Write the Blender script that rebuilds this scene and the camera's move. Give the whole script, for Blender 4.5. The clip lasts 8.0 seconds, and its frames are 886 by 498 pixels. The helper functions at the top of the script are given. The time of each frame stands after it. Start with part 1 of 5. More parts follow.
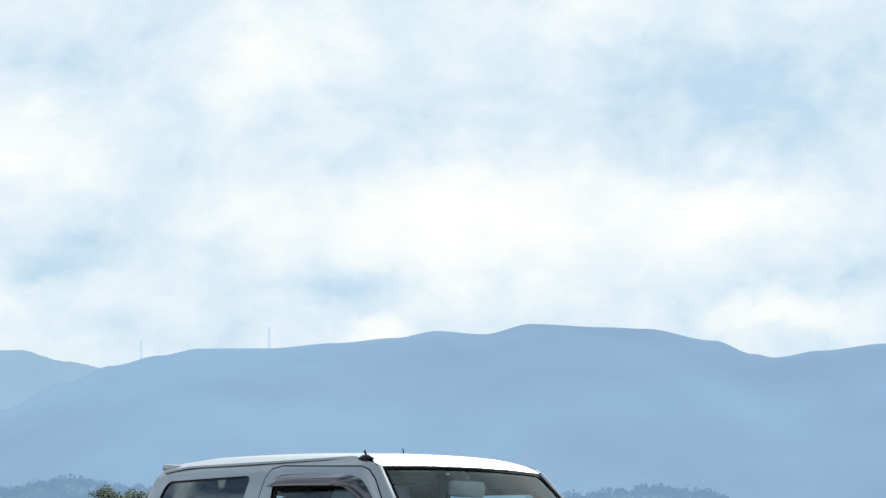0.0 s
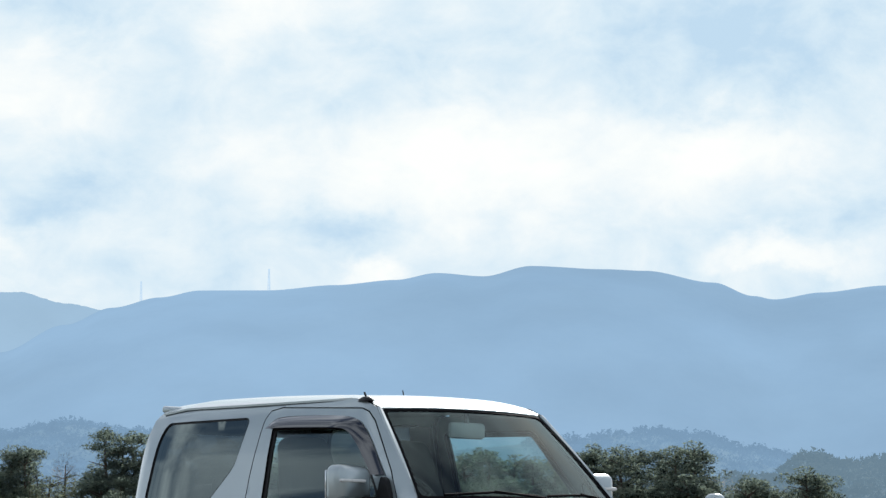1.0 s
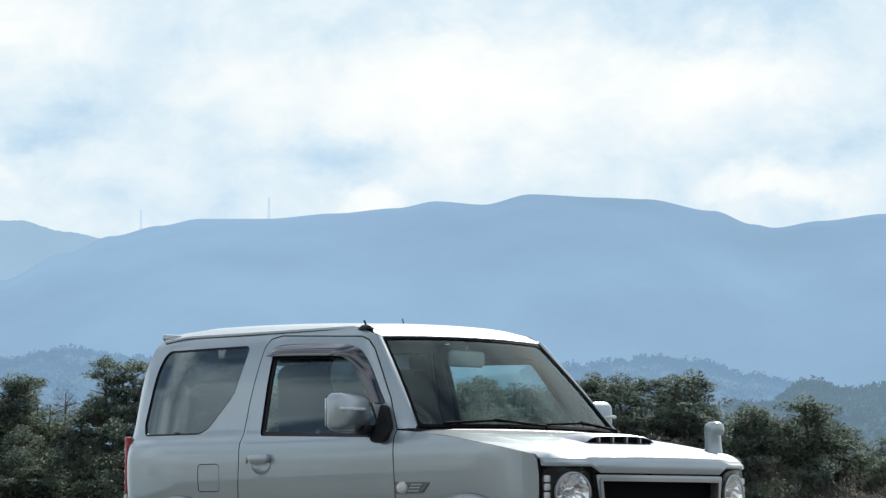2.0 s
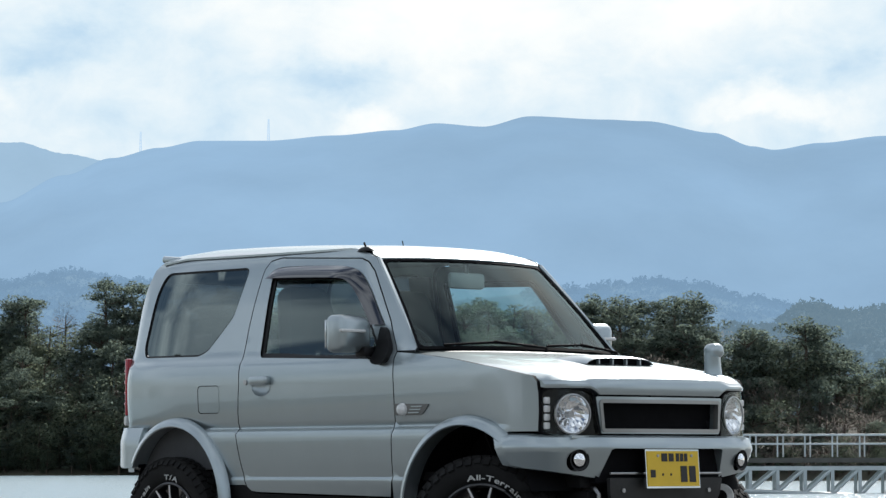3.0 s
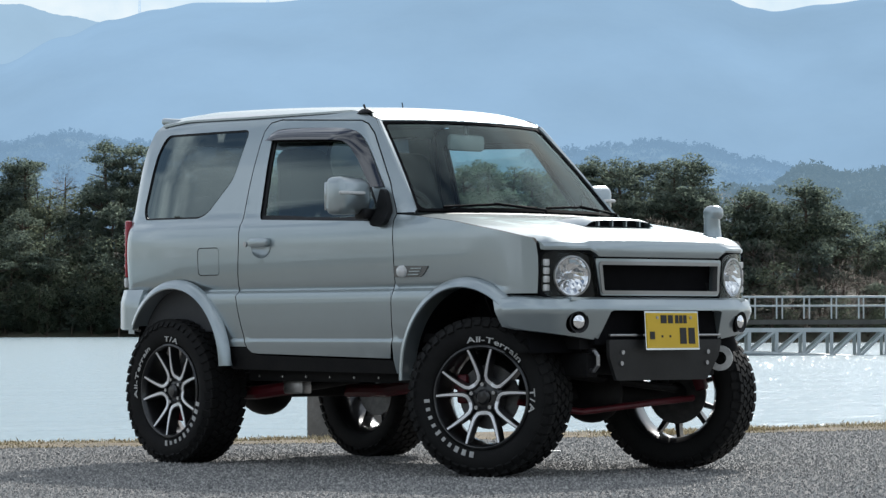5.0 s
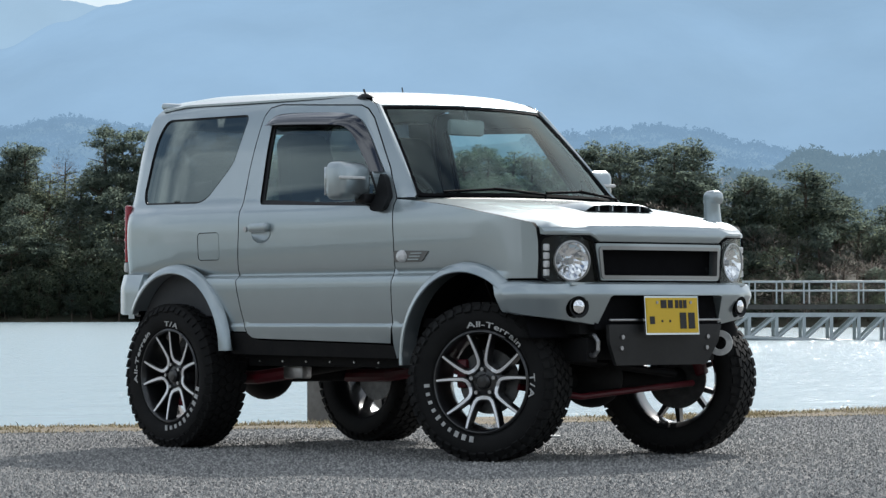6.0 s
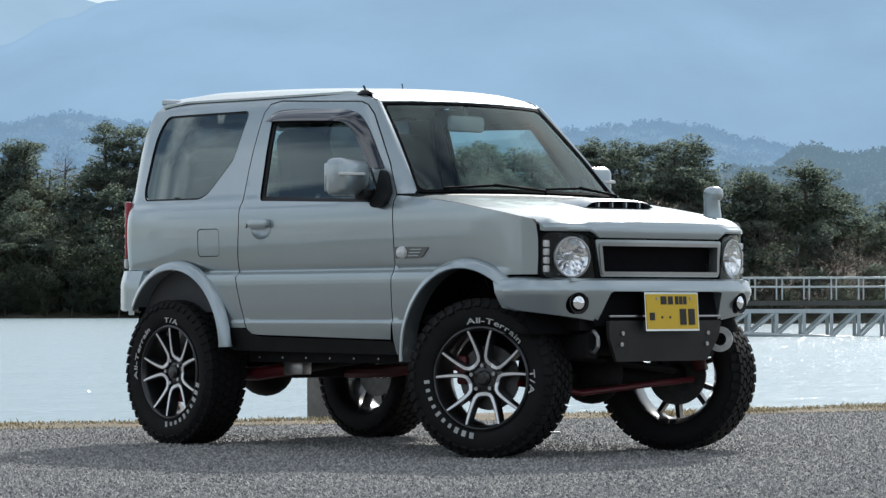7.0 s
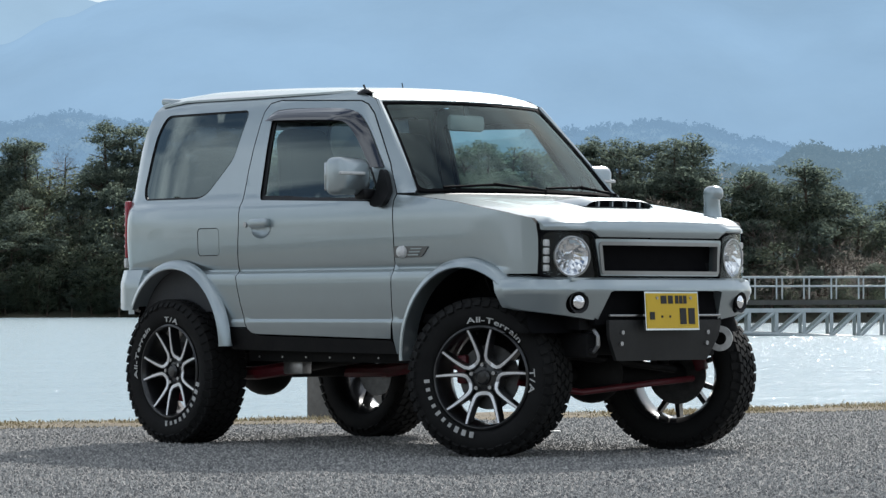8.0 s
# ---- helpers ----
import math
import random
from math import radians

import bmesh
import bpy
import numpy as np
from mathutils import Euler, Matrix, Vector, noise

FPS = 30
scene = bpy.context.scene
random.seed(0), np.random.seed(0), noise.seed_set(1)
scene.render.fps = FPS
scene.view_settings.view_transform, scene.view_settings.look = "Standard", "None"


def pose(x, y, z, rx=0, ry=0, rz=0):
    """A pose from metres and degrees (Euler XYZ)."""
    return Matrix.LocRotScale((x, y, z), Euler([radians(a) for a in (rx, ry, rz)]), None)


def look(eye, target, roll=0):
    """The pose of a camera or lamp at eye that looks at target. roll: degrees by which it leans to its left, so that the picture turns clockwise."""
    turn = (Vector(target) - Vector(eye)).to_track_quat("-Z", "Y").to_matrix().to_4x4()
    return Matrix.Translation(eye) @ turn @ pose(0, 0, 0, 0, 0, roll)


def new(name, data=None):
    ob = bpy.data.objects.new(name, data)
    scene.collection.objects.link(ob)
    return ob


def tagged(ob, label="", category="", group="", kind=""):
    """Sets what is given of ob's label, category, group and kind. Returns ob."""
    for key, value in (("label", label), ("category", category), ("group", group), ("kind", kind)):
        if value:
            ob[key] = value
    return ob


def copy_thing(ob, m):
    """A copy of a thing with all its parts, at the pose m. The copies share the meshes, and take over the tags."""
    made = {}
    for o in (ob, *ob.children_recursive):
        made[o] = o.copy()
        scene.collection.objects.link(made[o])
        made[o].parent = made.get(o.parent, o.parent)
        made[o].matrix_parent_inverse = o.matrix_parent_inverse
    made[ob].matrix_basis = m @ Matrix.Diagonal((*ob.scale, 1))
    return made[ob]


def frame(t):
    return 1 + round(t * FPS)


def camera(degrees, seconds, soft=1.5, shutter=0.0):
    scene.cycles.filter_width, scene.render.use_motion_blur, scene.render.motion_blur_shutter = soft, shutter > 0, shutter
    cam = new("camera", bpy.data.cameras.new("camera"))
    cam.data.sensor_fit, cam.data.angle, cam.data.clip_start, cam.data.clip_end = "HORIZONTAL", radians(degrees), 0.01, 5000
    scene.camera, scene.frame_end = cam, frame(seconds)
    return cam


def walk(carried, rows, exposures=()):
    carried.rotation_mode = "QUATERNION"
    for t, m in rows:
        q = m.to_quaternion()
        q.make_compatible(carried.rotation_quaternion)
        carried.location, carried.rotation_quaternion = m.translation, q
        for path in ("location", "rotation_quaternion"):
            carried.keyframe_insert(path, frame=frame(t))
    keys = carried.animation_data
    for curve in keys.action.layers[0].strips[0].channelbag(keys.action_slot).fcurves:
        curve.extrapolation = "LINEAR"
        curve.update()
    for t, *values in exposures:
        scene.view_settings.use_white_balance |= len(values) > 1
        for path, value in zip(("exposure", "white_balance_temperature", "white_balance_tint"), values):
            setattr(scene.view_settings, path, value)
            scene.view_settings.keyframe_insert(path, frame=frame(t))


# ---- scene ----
# World axes: x along the car towards its nose, y to the car's left, z up; the rear axle stands over the origin.
cam = camera(14.89, 8.0, soft=1.4)
EYE = Vector((13.534, -10.800, 0.663))
YAW = 138.676
TILTS = [(0.0, 7.185), (0.5, 6.748), (1.0, 6.205), (1.5, 5.604), (3.0, 3.676), (3.5, 2.931), (4.0, 2.215), (4.5, 1.671),
         (5.0, 1.345), (5.5, 1.165), (6.0, 1.089), (6.5, 1.032), (7.0, 1.0255), (7.5, 1.016), (8.0, 1.013)]
walk(cam, [(t, pose(*EYE, 90 + p, 0, YAW - 90) @ pose(0, 0, 0, 0, 0, -0.137)) for t, p in TILTS],
     exposures=[(0.0, 0.10), (3.0, 0.12), (6.0, 0.16), (8.0, 0.16)])

AHEAD = Vector((math.cos(radians(YAW)), math.sin(radians(YAW)), 0))
RIGHT = Vector((math.sin(radians(YAW)), -math.cos(radians(YAW)), 0))


def out(d, r, z=0.0):
    """The place d metres ahead of the eye, r metres to its right, at height z."""
    p = EYE + AHEAD * d + RIGHT * r
    return Vector((p.x, p.y, z))


# ---- light ----
SUN_EL = radians(36)
sun_way = (Vector((-0.559, 0.829, 0)).normalized() * math.cos(SUN_EL) + Vector((0, 0, math.sin(SUN_EL)))).normalized()
sun = new("sun", bpy.data.lights.new("sun", "SUN"))
sun.data.energy, sun.data.angle, sun.data.color = 5.0, radians(0.5), (1.0, 0.98, 0.95)
sun.matrix_world = look(sun_way * 50, (0, 0, 0))

world = bpy.data.worlds.new("sky_light")
scene.world = world
world.use_nodes = True
wn, wl = world.node_tree.nodes, world.node_tree.links
wn.clear()
sky = wn.new("ShaderNodeTexSky")
sky.sky_type, sky.sun_disc = "NISHITA", False
sky.sun_elevation, sky.sun_rotation = SUN_EL, math.atan2(sun_way.x, sun_way.y)
sky.air_density, sky.dust_density = 1.0, 1.5
coord = wn.new("ShaderNodeTexCoord")
wnoise = wn.new("ShaderNodeTexNoise")
wnoise.inputs["Scale"].default_value, wnoise.inputs["Detail"].default_value, wnoise.inputs["Roughness"].default_value = 7.5, 7.0, 0.55
wramp = wn.new("ShaderNodeValToRGB")
wramp.color_ramp.elements[0].position, wramp.color_ramp.elements[1].position = 0.38, 0.63
wmix = wn.new("ShaderNodeMixRGB")
wmix.inputs["Color2"].default_value = (11.5, 12.6, 13.8, 1)
wbg = wn.new("ShaderNodeBackground")
wbg.inputs["Strength"].default_value = 0.088
wout = wn.new("ShaderNodeOutputWorld")
wl.new(coord.outputs["Generated"], wnoise.inputs["Vector"])
wl.new(wnoise.outputs["Fac"], wramp.inputs["Fac"])
wl.new(wramp.outputs["Color"], wmix.inputs["Fac"])
wl.new(sky.outputs["Color"], wmix.inputs["Color1"])
wl.new(wmix.outputs["Color"], wbg.inputs["Color"])
wl.new(wbg.outputs["Background"], wout.inputs["Surface"])


# ---- materials ----
def material(name, color, rough=0.5, metal=0.0, vary=0.0, scale=5.0, bump=0.0, bump_scale=60.0, color2=None, coat=0.0,
             spec=0.5, island=False, per_object=False, detail=5.0):
    """A principled material with two scales of colour noise and a fine relief, in object space metres."""
    m = bpy.data.materials.new(name)
    m.use_nodes = True
    n, l = m.node_tree.nodes, m.node_tree.links
    b = n["Principled BSDF"]
    b.inputs["Base Color"].default_value = (*color, 1)
    b.inputs["Roughness"].default_value, b.inputs["Metallic"].default_value = rough, metal
    b.inputs["Coat Weight"].default_value, b.inputs["Coat Roughness"].default_value = coat, 0.035
    b.inputs["Specular IOR Level"].default_value = spec
    tc = n.new("ShaderNodeTexCoord")
    if vary or color2:
        c2 = color2 or tuple(c * (1 - vary) for c in color)
        a = n.new("ShaderNodeTexNoise")
        a.inputs["Scale"].default_value, a.inputs["Detail"].default_value = scale, detail
        l.new(tc.outputs["Object"], a.inputs["Vector"])
        fine = n.new("ShaderNodeTexNoise")
        fine.inputs["Scale"].default_value, fine.inputs["Detail"].default_value = scale * 9.3, 4.0
        l.new(tc.outputs["Object"], fine.inputs["Vector"])
        add = n.new("ShaderNodeMath")
        add.operation, add.inputs[1].default_value = "MULTIPLY_ADD", 0.5
        l.new(fine.outputs["Fac"], add.inputs[0])
        l.new(a.outputs["Fac"], add.inputs[2])
        ramp = n.new("ShaderNodeValToRGB")
        ramp.color_ramp.elements[0].position, ramp.color_ramp.elements[1].position = 0.55, 0.95
        ramp.color_ramp.elements[0].color, ramp.color_ramp.elements[1].color = (*color, 1), (*c2, 1)
        last = add.outputs[0]
        if island or per_object:
            src = n.new("ShaderNodeNewGeometry") if island else n.new("ShaderNodeObjectInfo")
            add2 = n.new("ShaderNodeMath")
            add2.operation, add2.inputs[1].default_value = "MULTIPLY_ADD", 0.45
            l.new(src.outputs["Random Per Island" if island else "Random"], add2.inputs[0])
            l.new(last, add2.inputs[2])
            sub = n.new("ShaderNodeMath")
            sub.operation, sub.inputs[1].default_value = "SUBTRACT", 0.22
            l.new(add2.outputs[0], sub.inputs[0])
            last = sub.outputs[0]
        l.new(last, ramp.inputs["Fac"])
        l.new(ramp.outputs["Color"], b.inputs["Base Color"])
    if bump:
        bn = n.new("ShaderNodeTexNoise")
        bn.inputs["Scale"].default_value, bn.inputs["Detail"].default_value = bump_scale, 6.0
        l.new(tc.outputs["Object"], bn.inputs["Vector"])
        bp = n.new("ShaderNodeBump")
        bp.inputs["Strength"].default_value, bp.inputs["Distance"].default_value = 1.0, bump
        l.new(bn.outputs["Fac"], bp.inputs["Height"])
        l.new(bp.outputs["Normal"], b.inputs["Normal"])
    return m


def haze_glow(name, color, color2, haze, scale):
    """Distance seen through air: a little sunlit ground, mostly air haze painted in as emission."""
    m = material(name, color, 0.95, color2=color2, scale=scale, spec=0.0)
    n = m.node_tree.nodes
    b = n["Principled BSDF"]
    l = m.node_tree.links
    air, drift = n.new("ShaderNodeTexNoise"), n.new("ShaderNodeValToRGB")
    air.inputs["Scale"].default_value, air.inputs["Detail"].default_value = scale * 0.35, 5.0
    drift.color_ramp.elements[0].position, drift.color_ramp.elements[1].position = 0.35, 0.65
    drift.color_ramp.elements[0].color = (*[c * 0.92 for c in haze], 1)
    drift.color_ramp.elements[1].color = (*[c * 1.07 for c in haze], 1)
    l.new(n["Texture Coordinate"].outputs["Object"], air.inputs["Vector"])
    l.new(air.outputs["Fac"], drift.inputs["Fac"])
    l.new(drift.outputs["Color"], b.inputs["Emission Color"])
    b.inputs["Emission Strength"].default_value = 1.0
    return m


PAINT = material("silver_paint", (0.372, 0.428, 0.442), 0.30, 0.72, vary=0.05, scale=1.2, coat=0.9, bump=0.00002, bump_scale=900)
TRIM = material("black_trim", (0.006, 0.006, 0.007), 0.5, vary=0.4, scale=6, bump=0.0002, bump_scale=300, spec=0.3)
CHASSIS = material("chassis_black", (0.006, 0.006, 0.007), 0.65, color2=(0.012, 0.0115, 0.011), scale=7, bump=0.0008, bump_scale=90, spec=0.2)
RUBBER = material("tyre_rubber", (0.008, 0.008, 0.008), 0.78, color2=(0.013, 0.0128, 0.0125), scale=9, bump=0.0006, bump_scale=220, spec=0.2)
LETTER = material("white_letter_rubber", (0.55, 0.55, 0.53), 0.6, vary=0.3, scale=40)
ALLOY = material("machined_alloy", (0.86, 0.86, 0.86), 0.32, 0.55, vary=0.08, scale=20)
RIM_BLACK = material("black_wheel_paint", (0.014, 0.014, 0.015), 0.3, vary=0.3, scale=8, coat=0.4)
STEEL = material("bare_steel", (0.5, 0.5, 0.5), 0.35, 1.0, vary=0.3, scale=30)
CHROME = material("chrome", (0.85, 0.86, 0.87), 0.06, 1.0)
RED = material("red_enamel", (0.11, 0.004, 0.010), 0.5, vary=0.35, scale=9)
SMOKE = material("smoked_visor", (0.012, 0.013, 0.020), 0.07, vary=0.2, scale=4, coat=1.0)
FABRIC = material("seat_cloth", (0.025, 0.026, 0.028), 0.9, vary=0.3, scale=20, bump=0.0003, bump_scale=120)
CABIN = material("cabin_plastic", (0.07, 0.073, 0.077), 0.7, vary=0.2, scale=9, bump=0.0004, bump_scale=200)
HEADLINER = material("headliner", (0.32, 0.33, 0.33), 0.9, vary=0.1, scale=9)
PLATE = material("yellow_plate", (0.72, 0.47, 0.02), 0.4, vary=0.06, scale=12)
INK = material("black_ink", (0.012, 0.012, 0.012), 0.5)
REDLENS = material("red_lamp_lens", (0.45, 0.015, 0.03), 0.12, vary=0.3, scale=30, coat=1.0)
AMBER = material("clear_indicator_lens", (0.72, 0.72, 0.70), 0.2, vary=0.2, scale=60, coat=0.6)
ASPHALT = material("asphalt", (0.085, 0.086, 0.087), 0.9, color2=(0.26, 0.255, 0.245), scale=60, bump=0.010, bump_scale=95, spec=0.12)
AGGREGATE = material("asphalt_aggregate", (0.11, 0.11, 0.11), 0.8, color2=(0.42, 0.41, 0.385), scale=30, island=True)
SOIL = material("bank_soil", (0.16, 0.12, 0.07), 0.95, color2=(0.09, 0.075, 0.045), scale=3, bump=0.02, bump_scale=20)
STRAW = material("dry_grass", (0.52, 0.43, 0.26), 0.85, color2=(0.34, 0.28, 0.17), scale=2.5, island=True)
CONCRETE = material("weathered_concrete", (0.20, 0.20, 0.195), 0.9, color2=(0.12, 0.118, 0.112), scale=3, bump=0.003, bump_scale=40)
WHITE_LINE = material("road_paint", (0.75, 0.75, 0.73), 0.7, vary=0.3, scale=30)
BRIDGE_PAINT = material("pale_bridge_paint", (0.52, 0.56, 0.56), 0.5, vary=0.2, scale=1.5)
BRIDGE_DECK = material("bridge_deck", (0.10, 0.095, 0.085), 0.85, vary=0.3, scale=2)
BARK = material("bark", (0.10, 0.075, 0.055), 0.95, vary=0.4, scale=2)
PINE = material("pine_needles", (0.150, 0.200, 0.172), 0.9, color2=(0.215, 0.260, 0.195), scale=0.6, island=True, spec=0.08)
BROADLEAF = material("evergreen_leaves", (0.155, 0.205, 0.155), 0.9, color2=(0.235, 0.265, 0.175), scale=0.6, island=True, spec=0.08)
TWIG = material("bare_twigs", (0.26, 0.235, 0.21), 0.9, color2=(0.32, 0.28, 0.24), scale=0.6, island=True, spec=0.1)
SHORE = material("wooded_shore_soil", (0.055, 0.06, 0.04), 0.95, color2=(0.09, 0.08, 0.055), scale=0.2)


for leaf in (PINE, BROADLEAF):
    # thin leaves let part of the light through
    n, l = leaf.node_tree.nodes, leaf.node_tree.links
    thin, both = n.new("ShaderNodeBsdfTranslucent"), n.new("ShaderNodeMixShader")
    both.inputs["Fac"].default_value = 0.72
    l.new(n["Principled BSDF"].inputs["Base Color"].links[0].from_socket, thin.inputs["Color"])
    l.new(n["Principled BSDF"].outputs["BSDF"], both.inputs[1])
    l.new(thin.outputs["BSDF"], both.inputs[2])
    l.new(both.outputs["Shader"], n["Material Output"].inputs["Surface"])


def glass(name, tint, see, mirror=0.07, rough=0.0, edge=0.85):
    """A thin pane: part clear, part mirror by the angle."""
    m = bpy.data.materials.new(name)
    m.use_nodes = True
    n, l = m.node_tree.nodes, m.node_tree.links
    n.clear()
    o = n.new("ShaderNodeOutputMaterial")
    clear = n.new("ShaderNodeBsdfTransparent")
    clear.inputs["Color"].default_value = (*[c * see for c in tint], 1)
    gloss = n.new("ShaderNodeBsdfGlossy")
    gloss.inputs["Roughness"].default_value = rough
    gloss.inputs["Color"].default_value = (0.86, 1.0, 0.97, 1)
    fres = n.new("ShaderNodeLayerWeight")
    power = n.new("ShaderNodeMath")
    power.operation, power.inputs[1].default_value = "POWER", 3.0
    gain = n.new("ShaderNodeMath")
    gain.operation, gain.inputs[1].default_value, gain.inputs[2].default_value = "MULTIPLY_ADD", edge, mirror
    l.new(fres.outputs["Facing"], power.inputs[0])
    l.new(power.outputs[0], gain.inputs[0])
    mix = n.new("ShaderNodeMixShader")
    l.new(gain.outputs[0], mix.inputs["Fac"])
    l.new(clear.outputs["BSDF"], mix.inputs[1])
    l.new(gloss.outputs["BSDF"], mix.inputs[2])
    l.new(mix.outputs["Shader"], o.inputs["Surface"])
    return m


SCREEN_GLASS = glass("clear_screen_glass", (0.80, 0.96, 0.93), 0.92, 0.035, edge=0.40)
GLASS = glass("green_tinted_glass", (0.88, 1.0, 0.96), 0.80, 0.085)
PRIVACY = glass("dark_privacy_glass", (0.85, 0.92, 1.0), 0.07, 0.105)
LENS = glass("clear_lamp_lens", (1, 1, 1), 0.96, 0.015, edge=0.25)
LAMP_BLACK = material("lamp_housing_black", (0.004, 0.004, 0.005), 0.22, vary=0.3, scale=20, spec=0.25)
VOID = material("dark_opening", (0.006, 0.006, 0.007), 0.85, vary=0.3, scale=20, spec=0.1)


# ---- building helpers ----
def part(name, bm, mat, parent=None, label="", smooth=True, angle=35, rim=None):
    me = bpy.data.meshes.new(name)
    bm.to_mesh(me)
    bm.free()
    me.materials.append(mat)
    if rim:
        me.materials.append(rim)
    if smooth:
        me.shade_smooth()
        me.set_sharp_from_angle(angle=radians(angle))
    ob = new(name, me)
    if parent:
        ob.parent = parent
    if label:
        ob["label"] = label
    return ob


def box(bm, c, s, m=Matrix(), bevel=0.0, seg=2):
    """A box of size s at c, by m; bevelled edges where asked."""
    made = bmesh.ops.create_cube(bm, size=1.0)["verts"]
    for v in made:
        v.co = Vector((v.co.x * s[0], v.co.y * s[1], v.co.z * s[2]))
    if bevel:
        edges = list({e for v in made for e in v.link_edges})
        r = bmesh.ops.bevel(bm, geom=edges, offset=bevel, segments=seg, affect="EDGES", profile=0.5)
        made = list({v for f in r["faces"] for v in f.verts} | {v for v in made if v.is_valid})
    for v in made:
        v.co = m @ (v.co + Vector(c))
    return made


def tube(bm, a, b, r, seg=12, r2=None):
    """A closed round bar from a to b."""
    a, b = Vector(a), Vector(b)
    m = Matrix.Translation((a + b) / 2) @ (b - a).to_track_quat("Z", "Y").to_matrix().to_4x4()
    bmesh.ops.create_cone(bm, cap_ends=True, segments=seg, radius1=r, radius2=r if r2 is None else r2, depth=(b - a).length, matrix=m)


def bent(bm, pts, r, seg=10):
    """A round bar along a line of points."""
    for a, b in zip(pts, pts[1:]):
        tube(bm, a, b, r, seg)
    for p in pts[1:-1]:
        bmesh.ops.create_uvsphere(bm, u_segments=seg, v_segments=6, radius=r, matrix=Matrix.Translation(p))


def lathe(bm, profile, seg=48, m=Matrix(), closed=False):
    """Turns (radius, along) pairs about the local y axis."""
    rings = []
    for r, w in profile:
        rings.append([bm.verts.new(m @ Vector((r * math.cos(a), w, r * math.sin(a)))) for a in [2 * math.pi * i / seg for i in range(seg)]])
    pairs = list(zip(rings, rings[1:])) + ([(rings[-1], rings[0])] if closed else [])
    for p, q in pairs:
        for i in range(seg):
            bm.faces.new((p[i], p[(i + 1) % seg], q[(i + 1) % seg], q[i]))
    return rings


# ---- sky, mountains, water, ground ----
def sky_backdrop():
    m = bpy.data.materials.new("drifting_cloud_sky")
    m.use_nodes = True
    n, l = m.node_tree.nodes, m.node_tree.links
    n.clear()
    tc, mp = n.new("ShaderNodeTexCoord"), n.new("ShaderNodeMapping")
    mp.inputs["Scale"].default_value = (1.0, 1.0, 1.45)
    mp.inputs["Location"].default_value = CLOUD_SHIFT
    l.new(tc.outputs["Object"], mp.inputs["Vector"])

    def sums(op, x, y):
        q = n.new("ShaderNodeMath")
        q.operation = op
        for k, v in enumerate((x, y)):
            if isinstance(v, float):
                q.inputs[k].default_value = v
            else:
                l.new(v, q.inputs[k])
        return q.outputs[0]

    def cloud_noise(scale, detail, rough, warp):
        q = n.new("ShaderNodeTexNoise")
        q.inputs["Scale"].default_value, q.inputs["Detail"].default_value, q.inputs["Roughness"].default_value = scale, detail, rough
        q.inputs["Distortion"].default_value = warp
        l.new(mp.outputs["Vector"], q.inputs["Vector"])
        return q

    # banks of cloud and clear stretches, their rims torn by a warp of the place
    tear, pull, shifted = cloud_noise(0.008, 6.0, 0.6, 0.0), n.new("ShaderNodeVectorMath"), n.new("ShaderNodeVectorMath")
    pull.operation, pull.inputs[1].default_value = "SUBTRACT", (0.5, 0.5, 0.5)
    l.new(tear.outputs["Color"], pull.inputs[0])
    shifted.operation, shifted.inputs[1].default_value = "MULTIPLY_ADD", (190, 0, 150)
    l.new(pull.outputs[0], shifted.inputs[0])
    l.new(tc.outputs["Object"], shifted.inputs[2])
    total = sums("MULTIPLY", cloud_noise(0.0085, 10.0, 0.60, 0.3).outputs["Fac"], 0.62)
    for x, z, wide, tall, amount in CLOUD_BANKS:
        off, size, dist = n.new("ShaderNodeVectorMath"), n.new("ShaderNodeVectorMath"), n.new("ShaderNodeVectorMath")
        off.operation, off.inputs[1].default_value = "SUBTRACT", (x, 0, z)
        size.operation, size.inputs[1].default_value = "MULTIPLY", (1 / wide, 0, 1 / tall)
        dist.operation = "LENGTH"
        fall = n.new("ShaderNodeMapRange")
        fall.interpolation_type = "SMOOTHSTEP"
        fall.inputs["To Min"].default_value, fall.inputs["To Max"].default_value = amount, 0.0
        l.new(shifted.outputs[0], off.inputs[0])
        l.new(off.outputs[0], size.inputs[0])
        l.new(size.outputs[0], dist.inputs[0])
        l.new(dist.outputs["Value"], fall.inputs["Value"])
        total = sums("ADD", total, fall.outputs["Result"])
    ramp = n.new("ShaderNodeValToRGB")
    e = ramp.color_ramp.elements
    e[0].position, e[0].color = 0.10, (0.50, 0.67, 0.82, 1)
    e[1].position, e[1].color = 0.62, (0.93, 0.95, 0.93, 1)
    for at, tint in ((0.24, (0.64, 0.775, 0.87, 1)), (0.36, (0.745, 0.84, 0.895, 1)), (0.48, (0.85, 0.90, 0.915, 1))):
        e.new(at).color = tint
    em, o = n.new("ShaderNodeEmission"), n.new("ShaderNodeOutputMaterial")
    l.new(total, ramp.inputs["Fac"])
    l.new(ramp.outputs["Color"], em.inputs["Color"])
    l.new(em.outputs["Emission"], o.inputs["Surface"])
    bm = bmesh.new()
    for x, z in ((-2600, -60), (2600, -60), (2600, 1500), (-2600, 1500)):
        bm.verts.new((x, 0, z))
    bm.faces.new(bm.verts)
    ob = part("cloud_backdrop", bm, m, smooth=False)
    ob.matrix_world = Matrix.Translation(out(4400, 0)) @ pose(0, 0, 0, 0, 0, YAW - 90)
    return tagged(ob, "bright broken white clouds drifting over pale blue sky", "sky", kind="structure")


CLOUD_SHIFT = (310.0, 0.0, 140.0)
